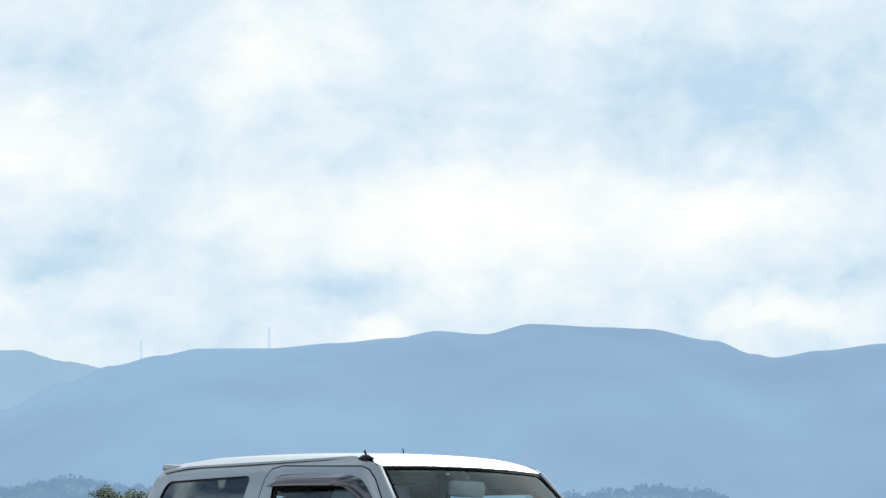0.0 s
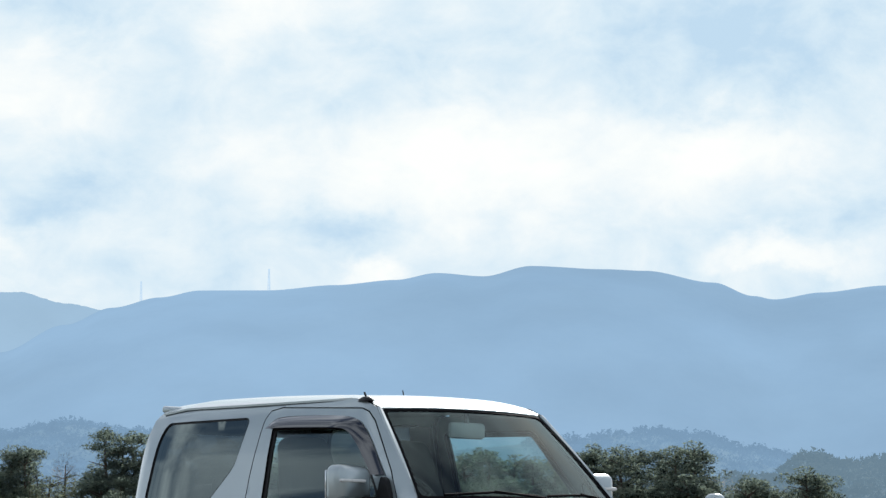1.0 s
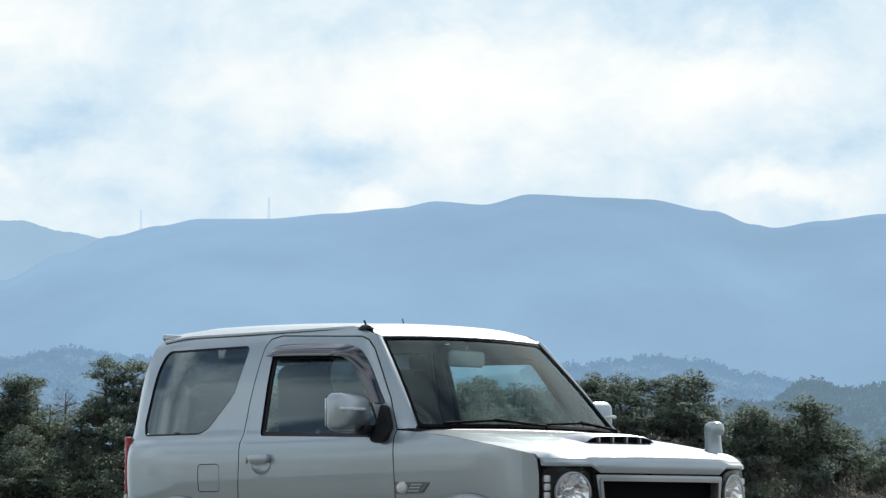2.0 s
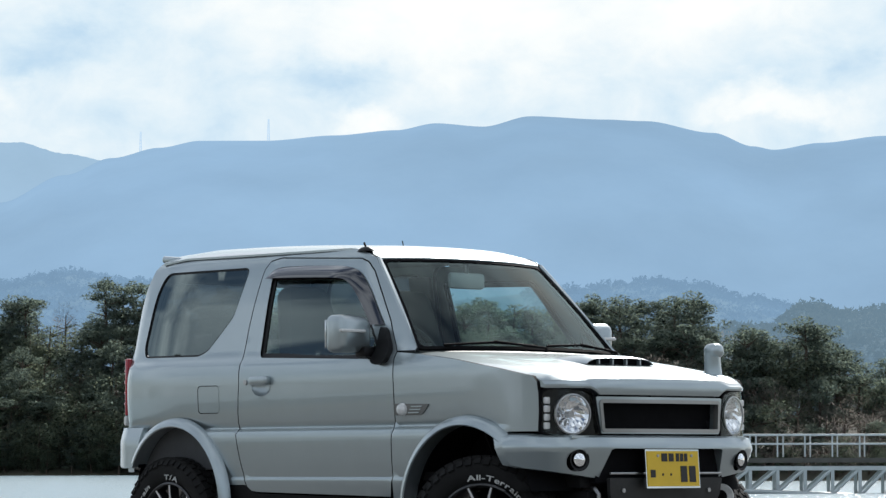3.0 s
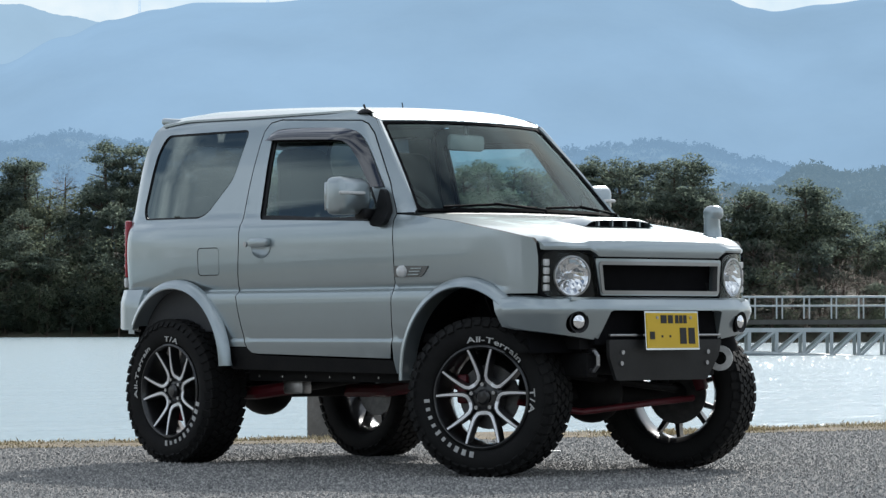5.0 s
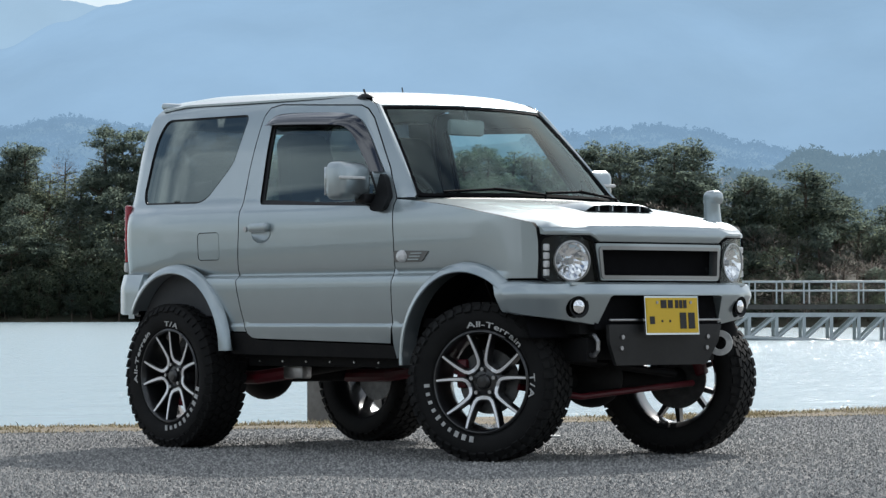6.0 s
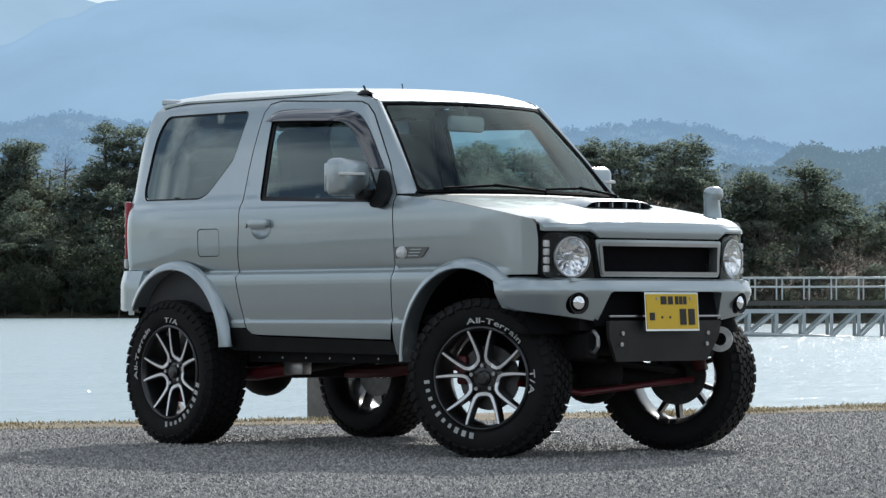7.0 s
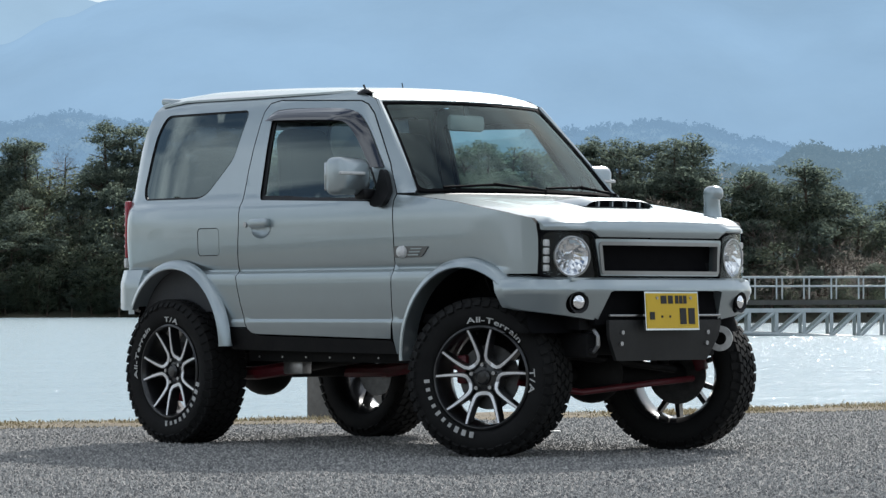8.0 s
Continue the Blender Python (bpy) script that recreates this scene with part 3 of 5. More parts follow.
        tube(b, (0.50 + 0.18 * k, s * 0.526, 0.433), (0.50 + 0.18 * k, s * 0.536, 0.433), 0.005, 8)
        part("bolt", b, STEEL, frame_rail)
    # wheel-arch flares
    for (cx, cz), a0, a1, name in ((REAR_ARCH, 2, 148, "rear_flare"), (FRONT_ARCH, 40, 184, "front_flare")):
        b = bmesh.new()
        rows = []
        for i in range(41):
            a = radians(a0 + (a1 - a0) * i / 40)
            ring = []
            for rr, lift in ((0.438, -0.004), (0.434, 0.014), (0.424, 0.030), (0.410, 0.039), (0.396, 0.042), (0.391, 0.037), (0.392, 0.0), (0.397, -0.05)):
                x, z = cx + rr * math.cos(a), cz + rr * math.sin(a)
                base = flank(x, 0.74)
                ring.append(b.verts.new((x, s * (base + lift), z)))
            rows.append(ring)
        for p, q in zip(rows, rows[1:]):
            for i in range(7):
                b.faces.new((p[i], p[i + 1], q[i + 1], q[i]))
        b.faces.new(rows[0])
        b.faces.new(rows[-1])
        part(name, b, PAINT, car)
        # dark liner inside the arch
        b = bmesh.new()
        lathe(b, [(0.398, s * 0.66), (0.415, s * 0.60), (0.415, s * 0.40), (0.0001, s * 0.40)], 40, Matrix.Translation((cx, 0, cz)))
        for v in [v for v in b.verts if v.co.z < cz + 0.10]:
            v.co.z = cz + 0.10
        part("wheel_arch_liner", b, VOID, car)
    # door handle with its recess and lock
    b = bmesh.new()
    y0 = flank(0.71, 1.05)
    box(b, (0.714, s * (y0 + 0.012), 1.078), (0.142, 0.040, 0.044), bevel=0.016, seg=4)
    handle = part("door_handle", b, PAINT, door)
    b = bmesh.new()
    lathe(b, [(0.0001, -0.020), (0.040, -0.018), (0.060, -0.010), (0.0715, -0.001), (0.074, 0.002)], 28, Matrix.Translation((0.712, s * (flank(0.71, 1.05) - 0.001), 1.050)) @ Matrix.Diagonal((1.0, s, 0.64, 1)))
    part("handle_recess", b, PAINT, door)
    b = bmesh.new()
    tube(b, (0.592, s * (y0 - 0.004), 1.072), (0.592, s * (y0 + 0.006), 1.072), 0.013, 16)
    part("key_lock", b, STEEL, door)
    # door mirror: painted shell, dark foot, indicator strip
    b = bmesh.new()
    box(b, (0, 0, 0), (0.125, 0.205, 0.172), bevel=0.034, seg=4)
    for v in b.verts:
        v.co.y += 0.0
        if v.co.x > 0:
            v.co.x *= 0.62 + 0.5 * (1 - (v.co.z / 0.083) ** 2)
        v.co.z *= 1.0 - 0.45 * (-v.co.y * s)
    for v in b.verts:
        v.co = pose(1.470, s * 0.775, 1.277, 0, 0, 8 * -s) @ v.co
    mirror = part("door_mirror", b, PAINT, door)
    b = bmesh.new()
    box(b, (1.535, s * 0.806, 1.290), (0.020, 0.150, 0.016), bevel=0.006)
    part("mirror_indicator", b, AMBER, mirror, "clear indicator strip")
    b = bmesh.new()
    box(b, (1.402, s * 0.775, 1.277), (0.006, 0.17, 0.13), bevel=0.002)
    part("mirror_glass", b, CHROME, mirror)
    FOOT = rounded([(1.560, 1.315), (1.595, 1.300), (1.645, 1.215), (1.655, 1.150), (1.60, 1.130), (1.540, 1.145), (1.550, 1.20)], 0.025)
    foot = part("mirror_foot", panel(FOOT, [], on_side(s, 0.028), 0.03, 0.04, inward(s)), TRIM, door, "black plastic mirror foot")
    b = bmesh.new()
    box(b, (1.50, s * 0.69, 1.195), (0.075, 0.09, 0.05), bevel=0.012)
    part("mirror_arm", b, TRIM, foot)

# ---- roof ----
def screen_at(u, v):
    """u across from -1 to 1, v up from 0 to 1."""
    k = 1 - u * u
    lo = Vector((1.784 + 0.105 * k, 0.628 * u, 1.198 + 0.008 * k))
    hi = Vector((1.378 + 0.075 * k, 0.503 * u, 1.640 + 0.008 * k))
    return lo.lerp(hi, v) + Vector((0.007, 0, 0.0065)) * math.sin(math.pi * v)


def roof_at(x, y):
    e = min(1.0, abs(y) / 0.535)
    middle = 1.777 - 0.010 * x - 0.027 * x * abs(x)
    rim = 1.706 - 0.006 * max(0.0, x) - 0.05 * max(0.0, -0.1 - x)
    z = middle + (rim - middle) * (0.55 * e ** 2 + 0.45 * e ** 5) - 0.05 * max(0.0, -0.1 - x)
    # rolls down to the top edge of the windscreen
    head = screen_at(max(-1.0, min(1.0, y / 0.505)), 1.0)
    k = max(0.0, min(1.0, (x - head.x + 0.20) / 0.205))
    return Vector((x, y, z + (head.z + 0.006 - z) * k ** 1.7))


HEADER = [screen_at(u, 1.0) + Vector((0.006, 0, 0)) for u in (1, 0.9, 0.75, 0.5, 0.25, 0, -0.25, -0.5, -0.75, -0.9, -1)]
ROOF = ([(-0.30, -0.520), (-0.345, -0.40), (-0.36, 0), (-0.345, 0.40), (-0.30, 0.520), (0.4, 0.530), (1.0, 0.530), (1.30, 0.520)] + [(p.x, p.y) for p in HEADER] +
        [(1.30, -0.520), (1.0, -0.530), (0.4, -0.530)])
roof = part("roof", panel(ROOF, [], roof_at, 0.04, 0.010, lambda x, y: Vector((0, 0, -1))), PAINT, car)
b = bmesh.new()
box(b, (-0.295, 0, 1.722), (0.17, 0.96, 0.036), bevel=0.014, seg=3)
for v in b.verts:
    v.co.z += 0.10 * (-0.375 - v.co.x) + 0.022 * (1 - (v.co.y / 0.46) ** 2)
part("rear_spoiler", b, PAINT, car)
HEAD = [(x * 0.90, y * 0.90) for x, y in ROOF]
part("headliner", panel(HEAD, [], lambda x, y: roof_at(x, y) - Vector((0, 0, 0.045)), 0.1, 0), HEADLINER, roof)
b = bmesh.new()
lathe(b, [(0.0001, 0.022), (0.016, 0.02), (0.030, 0.010), (0.036, 0.0)], 20, Matrix.Translation((1.285, -0.515, roof_at(1.285, -0.515).z - 0.002)) @ Matrix.Rotation(radians(90), 4, "X") @ Matrix.Diagonal((1.5, 1, 0.8, 1)))
foot = part("aerial_foot", b, TRIM, roof)
b = bmesh.new()
bent(b, [(1.285, -0.515, 1.70), (1.272, -0.515, 1.722)], 0.005, 8)
part("aerial", b, TRIM, foot)
b = bmesh.new()
tube(b, (0.62, 0.30, 1.73), (0.60, 0.30, 1.80), 0.003, 6)
part("roof_aerial", b, TRIM, roof)

# ---- windscreen ----
SCREEN = rounded([(-1, 0), (1, 0), (1, 1), (-1, 1)], 0.05)
screen = part("windscreen", panel(SCREEN, [], screen_at, 0.06, 0), SCREEN_GLASS, car, "green tinted windscreen")
screen.visible_shadow = False
SCREEN_IN = rounded([(-0.972, 0.030), (0.972, 0.030), (0.966, 0.970), (-0.966, 0.970)], 0.06)
part("screen_border", panel(grown(SCREEN, -0.002), [SCREEN_IN], lambda u, v: screen_at(u, v) + Vector((0.003, 0, 0.003)), 0.05, 0.012, lambda u, v: Vector((-0.7, 0, -0.7))), VOID, screen, "black screen border")

# painted pillar edges between the body side and the glass
for s in (-1, 1):
    b = bmesh.new()
    rows = []
    for i in range(15):
        f = i / 14
        z = 1.197 + 0.451 * f
        x = 1.80 - 0.422 * f
        a, c = Vector((x + 0.003, s * (flank(x, z) + 0.001), z + 0.003)), screen_at(s, 0.01 + 0.98 * f) + Vector((0.007, s * 0.001, 0.007))
        mid = (a + c) / 2 + Vector((0.003, s * 0.003, 0.002))
        rows.append([b.verts.new(p) for p in (a, a * 0.6 + c * 0.1 + mid * 0.3, mid, c, c - Vector((0.02, s * 0.002, 0.02)))])
    for p, q in zip(rows, rows[1:]):
        for i in range(4):
            b.faces.new((p[i], p[i + 1], q[i + 1], q[i]))
    part("pillar_edge", b, PAINT, car)

# ---- bonnet ----
def nose_x(y):
    """How far forward the face of the car stands at y."""
    e = abs(y)
    return 2.742 - 0.16 * max(0.0, e - 0.10) ** 2 - 0.55 * max(0.0, e - 0.42) ** 1.7 - 1.6 * max(0.0, e - 0.56) ** 1.6


def bonnet_at(x, y):
    e = abs(y)
    t = (x - 1.78) / 0.94
    z = 1.208 - 0.100 * t - 0.040 * t * t
    z -= 0.012 * (e / 0.6) ** 2 + 0.008 * max(0.0, (e - 0.52) / 0.10) ** 2
    # the raised middle
    rise = max(0.0, min(1.0, (0.46 - e) / 0.06))
    z += 0.010 * rise * rise * (3 - 2 * rise) * max(0.0, min(1.0, (x - 2.0) / 0.4))
    # rolls over to the front lip
    ahead = x - (nose_x(y) - 0.10)
    if ahead > 0:
        z -= 0.030 * (ahead / 0.10) ** 2.2
    return Vector((x, y, z))


FRONT_Y = [-0.630, -0.60, -0.55, -0.50, -0.45, -0.40, -0.30, -0.20, -0.10]
BONNET = [(1.80, -0.660), (2.10, -0.672), (2.40, -0.666), (2.53, -0.652), (2.58, -0.644)] + [(nose_x(y) - 0.012, y) for y in FRONT_Y] + [(nose_x(0) - 0.012, 0)]
BONNET = BONNET + [(x, -y) for x, y in reversed(BONNET[:-1])] + [(1.865, 0.50), (1.905, 0.25), (1.915, 0), (1.905, -0.25), (1.865, -0.50)]
bonnet = part("bonnet", panel(BONNET, [], bonnet_at, 0.03, 0.03, lambda x, y: Vector((0, 0, -1))), PAINT, car, "", True, 50)
# the bonnet's turned-down front lip, lower between the lamps
b = bmesh.new()
rows = []
for i in range(51):
    y = -0.63 + 1.26 * i / 50
    x = nose_x(y)
    top = bonnet_at(x - 0.012, y).z
    low = 0.980 + 0.028 * max(0.0, min(1.0, (abs(y) - 0.385) / 0.03))
    rows.append([b.verts.new(p) for p in ((x - 0.013, y, top - 0.001), (x - 0.002, y, top - 0.012), (x + 0.003, y, top * 0.55 + low * 0.45), (x + 0.004, y, low + 0.008), (x - 0.001, y, low), (x - 0.05, y, low - 0.001))])
for p, q in zip(rows, rows[1:]):
    for i in range(5):
        b.faces.new((p[i], p[i + 1], q[i + 1], q[i]))
part("bonnet_lip", b, PAINT, bonnet)
# the air scoop: a raised hood open to the front, with dividing bars
b = bmesh.new()
rows = []
for i in range(25):
    y = -0.215 + 0.43 * i / 24
    w = 1 - (abs(y) / 0.215) ** 6
    zb = bonnet_at(2.445, y).z
    h = 0.034 * w
    rows.append([b.verts.new(p) for p in ((2.165, y * 0.82, bonnet_at(2.165, y).z - 0.003), (2.285, y * 0.9, bonnet_at(2.285, y).z + h * 0.7), (2.385, y * 0.97, bonnet_at(2.385, y).z + h), (2.470, y, zb + h * 0.92),
                                          (2.475, y, zb + h * 0.80), (2.395, y, zb + h * 0.72))])
for p, q in zip(rows, rows[1:]):
    for i in range(5):
        b.faces.new((p[i], p[i + 1], q[i + 1], q[i]))
scoop = part("air_scoop", b, PAINT, bonnet)
b = bmesh.new()
box(b, (2.430, 0, bonnet_at(2.445, 0).z + 0.010), (0.04, 0.35, 0.026))
part("scoop_opening", b, VOID, scoop)
for k in range(4):
    b = bmesh.new()
    box(b, (2.455, -0.13 + 0.0867 * k, bonnet_at(2.445, 0).z + 0.012), (0.03, 0.007, 0.028))
    part("scoop_bar", b, PAINT, scoop)
# cowl grille and wipers
b = bmesh.new()
rows = []
for i in range(21):
    u = -0.97 + 1.94 * i / 20
    p = screen_at(u, 0.0)
    rows.append([b.verts.new(q) for q in (p + Vector((-0.03, 0, -0.005)), p + Vector((0.03, 0, -0.02)), p + Vector((0.06, 0, -0.035)))])
for p, q in zip(rows, rows[1:]):
    for i in range(2):
        b.faces.new((p[i], p[i + 1], q[i + 1], q[i]))
cowl = part("cowl_grille", b, TRIM, car, "black plastic cowl grille")
for u0, u1 in ((0.06, -0.80), (0.93, 0.14)):
    b = bmesh.new()
    p0, p1 = screen_at(u0, 0.0) + Vector((0.05, 0, -0.01)), screen_at((u0 + u1) / 2, 0.040) + Vector((0.016, 0, 0.020))
    bent(b, [p0, p0 + Vector((0, 0, 0.02)), p1], 0.006, 8)
    arm = part("wiper_arm", b, VOID, car)
    b = bmesh.new()
    q0, q1 = screen_at(u0 - 0.02, 0.020) + Vector((0.012, 0, 0.012)), screen_at(u1, 0.022) + Vector((0.012, 0, 0.012))
    bent(b, [q0, p1 + Vector((-0.004, 0, -0.004)), q1], 0.006, 8)
    part("wiper_blade", b, VOID, arm)

# ---- nose: grille panel, lamps, bumper ----
def on_nose(lift=0.0, lean=0.03):
    return lambda y, z: Vector((nose_x(y) + lift - lean * (z - 0.79), y, z))


INTO = lambda u, v: Vector((-1, 0, 0))
GR_OUT = rounded([(-0.398, 0.972), (0.398, 0.972), (0.372, 0.808), (-0.372, 0.808)], 0.012)
GR_IN = rounded([(-0.372, 0.950), (0.372, 0.950), (0.362, 0.824), (-0.362, 0.824)], 0.010)
grille = part("grille_frame", panel(GR_OUT, [GR_IN], on_nose(0.002), 0.03, 0.05, INTO), PAINT, car)
part("grille_bezel", panel(grown(GR_IN, 0.010), [grown(GR_IN, -0.006)], on_nose(0.009), 0.03, 0.03, INTO), material("grey_bezel", (0.30, 0.30, 0.29), 0.3, 0.6, vary=0.1, coat=0.5), grille, "satin grey bezel")
part("grille_mesh", panel(grown(GR_IN, 0.015), [], on_nose(-0.055), 0.05, 0), VOID, grille, "black recessed grille mesh")
for k in range(4):
    b = bmesh.new()
    box(b, (2.655, 0, 0.850 + 0.026 * k), (0.02, 0.68, 0.006))
    part("grille_slat", b, VOID, grille)
for s in (-1, 1):
    HL = rounded([(s * 0.408, 0.988), (s * 0.470, 1.006), (s * 0.60, 1.010), (s * 0.630, 0.994), (s * 0.642, 0.95), (s * 0.642, 0.835), (s * 0.628, 0.806), (s * 0.590, 0.793), (s * 0.378, 0.789), (s * 0.396, 0.90)], 0.02)
    BOWL = [(s * 0.507 + 0.085 * math.cos(a), 0.893 + 0.085 * math.sin(a)) for a in [2 * math.pi * k / 36 for k in range(36)]]
    lamp = part("headlamp", panel(HL, [BOWL], on_nose(-0.012, 0.05), 0.025, 0.03, INTO), LAMP_BLACK, car, "black-housed headlamp with round reflector")
    cover = part("lamp_cover", panel(grown(HL, -0.003), [], on_nose(0.004, 0.05), 0.03, 0), LENS, lamp, "clear plastic lamp cover")
    cover.visible_shadow = False
    part("lamp_rim", panel(grown(HL, 0.005), [grown(HL, -0.004)], on_nose(0.003, 0.05), 0.025, 0.018, INTO), VOID, lamp)
    # the bowl is turned to the road ahead, its face cut into facets
    b = bmesh.new()
    m = Matrix.Translation((nose_x(0.507) - 0.022, s * 0.507, 0.893)) @ Matrix.Rotation(radians(-90 + 14 * s), 4, "Z")
    rings = lathe(b, [(0.0001, -0.040), (0.022, -0.039), (0.040, -0.033), (0.058, -0.023), (0.074, -0.008), (0.086, 0.008)], 24, m)
    dent = random.Random(7)
    for ring in rings[1:-1]:
        for v in ring:
            v.co.x += dent.uniform(-0.004, 0.004)
    part("reflector", b, CHROME, lamp, "faceted chrome reflector", False)
    b = bmesh.new()
    lathe(b, [(0.083, 0.004), (0.085, 0.012), (0.091, 0.011), (0.092, 0.0), (0.083, 0.0)], 36, m)
    part("reflector_ring", b, STEEL, lamp)
    b = bmesh.new()
    tube(b, m @ Vector((0, -0.04, 0)), m @ Vector((0, -0.004, 0)), 0.014, 12)
    part("lamp_bulb", b, STEEL, lamp)
    b = bmesh.new()
    for k in range(4):
        box(b, (nose_x(0.615) - 0.012, s * 0.615, 0.842 + 0.037 * k), (0.018, 0.030, 0.031), bevel=0.006)
    part("corner_lamp", b, AMBER, lamp, "clear faceted corner lamp")


def wrap(t):
    """The bumper's line seen from above: t from 0 at the middle to 1 behind the corner."""
    pts = [(0.0, (2.795, 0.0)), (0.38, (2.780, 0.33)), (0.58, (2.752, 0.50)), (0.74, (2.700, 0.640)), (0.86, (2.600, 0.705)), (1.0, (2.43, 0.722))]
    for (a, p), (b2, q) in zip(pts, pts[1:]):
        if t <= b2:
            k = (t - a) / (b2 - a)
            return Vector(p).lerp(Vector(q), k)
    return Vector(pts[-1][1])


def wrap_smooth(t):
    a = abs(t)
    ks = [max(0.0, min(1.0, a + d)) for d in (-0.06, -0.03, 0, 0.03, 0.06)]
    p = sum((wrap(k) for k in ks), Vector((0, 0))) / 5
    return Vector((p.x, p.y * (1 if t >= 0 else -1))) if a > 0.06 else Vector((wrap(a).x, p.y * 0 + wrap(a).y * (1 if t >= 0 else -1)))


def on_bumper(lift=0.0):
    def place(t, z):
        p = wrap_smooth(t)
        out_by = lift - 0.020 * max(0.0, (z - 0.790) / 0.01) ** 1.6 - 0.42 * max(0.0, z - 0.752) - 0.42 * max(0.0, 0.738 - z)
        c = Vector((0.8, math.copysign(0.6 * max(0.0, abs(t) - 0.5) * 2, t))).normalized()
        return Vector((p.x + c.x * out_by, p.y + c.y * out_by, z))
    return place


BUMPER = [(-1, 0.815), (-0.8, 0.808), (-0.55, 0.800), (0, 0.800), (0.55, 0.800), (0.8, 0.808), (1, 0.815), (0.985, 0.740), (0.93, 0.670), (0.86, 0.656), (0.62, 0.630), (0.44, 0.610), (0.405, 0.735), (0.385, 0.742),
          (0, 0.742), (-0.385, 0.742), (-0.405, 0.735), (-0.44, 0.610), (-0.62, 0.630), (-0.86, 0.656), (-0.93, 0.670), (-0.985, 0.740)]
FOG = [[(f * 0.598 + 0.058 * math.cos(a), 0.690 + 0.048 * math.sin(a)) for a in [2 * math.pi * k / 24 for k in range(24)]] for f in (-1, 1)]
bumper = part("front_bumper", panel(BUMPER, FOG, on_bumper(), 0.025, 0.05, INTO, (0.70, 0.738, 0.752, 0.790, 0.795)), PAINT, car)
b = bmesh.new()
box(b, (2.62, 0, 0.792), (0.22, 1.10, 0.012))
part("bumper_shelf", b, PAINT, bumper)
b = bmesh.new()
box(b, (2.70, 0, 0.665), (0.04, 0.80, 0.15))
part("lower_opening", b, VOID, bumper, "black lower opening")
b = bmesh.new()
box(b, (2.762, 0, 0.632), (0.014, 0.70, 0.010), bevel=0.003)
part("cross_bar", b, STEEL, bumper)
for s in (-1, 1):
    b = bmesh.new()
    m = Matrix.Translation((2.738, s * 0.512, 0.692)) @ Matrix.Rotation(radians(-90 + 12 * s), 4, "Z")
    lathe(b, [(0.0001, 0.006), (0.020, 0.004), (0.029, -0.001), (0.032, -0.014)], 28, m)
    fog = part("fog_lamp", b, CHROME, bumper, "small round chrome fog lamp")
    b = bmesh.new()
    lathe(b, [(0.050, 0.002), (0.038, -0.006), (0.036, -0.02), (0.0001, -0.03)], 28, m)
    part("fog_bezel", b, TRIM, fog)
# skid plate with bolts
SKID = rounded([(-0.355, 0.612), (0.355, 0.612), (0.345, 0.535), (0.285, 0.430), (-0.285, 0.430), (-0.345, 0.535)], 0.01)
skid = part("skid_plate", panel(SKID, [], lambda y, z: Vector((2.765 - 0.16 * max(0.0, 0.58 - z), y, z)), 0.04, 0.02, INTO),
            material("charcoal_skid", (0.030, 0.031, 0.031), 0.5, 0.3, vary=0.25, scale=8), car, "charcoal sheet-metal skid plate")
for y in (-0.27, 0.27):
    for z, x in ((0.556, 2.762), (0.507, 2.755)):
        b = bmesh.new()
        tube(b, (x - 0.005, y, z), (x + 0.006, y, z), 0.010, 10)
        part("bolt", b, STEEL, skid)
# number plate: frame, yellow sheet, bars in place of its writing
def plate_box(bm, y, z, w, h, lift, th=0.002):
    m = Matrix.Translation((2.807, -0.004, 0.652)) @ Matrix.Rotation(radians(-4), 4, "Y")
    box(bm, (lift, y, z), (th, w, h), m)


b = bmesh.new()
plate_box(b, 0, 0, 0.338, 0.173, -0.006, 0.014)
plate = part("number_plate", b, CHROME, car, "yellow number plate in a chrome frame")
b = bmesh.new()
plate_box(b, 0, 0, 0.322, 0.157, 0.003, 0.004)
part("plate_sheet", b, PLATE, plate)
for y, z, w, h in ((-0.055, 0.050, 0.036, 0.036), (-0.012, 0.050, 0.030, 0.036), (0.028, 0.050, 0.020, 0.036), (0.054, 0.050, 0.020, 0.036), (0.080, 0.050, 0.020, 0.036),
                   (-0.130, -0.022, 0.030, 0.034), (-0.068, -0.026, 0.010, 0.010), (-0.018, -0.026, 0.010, 0.010), (0.064, -0.024, 0.040, 0.072), (0.118, -0.024, 0.040, 0.072)):
    b = bmesh.new()
    plate_box(b, y, z, w, h, 0.0062)
    part("plate_bar", b, INK, plate)
for y in (-0.10, 0.112):
    b = bmesh.new()
    tube(b, (2.800, y, 0.710), (2.812, y, 0.710), 0.007, 8)
    part("plate_screw", b, STEEL, plate)
# tow hooks
b = bmesh.new()
lathe(b, [(0.030, -0.010), (0.058, -0.010), (0.058, 0.010), (0.030, 0.010)], 28, Matrix.Translation((2.70, 0.415, 0.525)) @ Matrix.Rotation(radians(35), 4, "Z"), closed=True)
tow = part("tow_ring", b, LETTER, car, "bare metal tow ring")
b = bmesh.new()
bent(b, [(2.62, -0.375, 0.56), (2.70, -0.385, 0.565), (2.725, -0.385, 0.54), (2.725, -0.385, 0.50), (2.70, -0.385, 0.475), (2.62, -0.375, 0.48)], 0.010, 8)
part("tow_hook", b, STEEL, car)
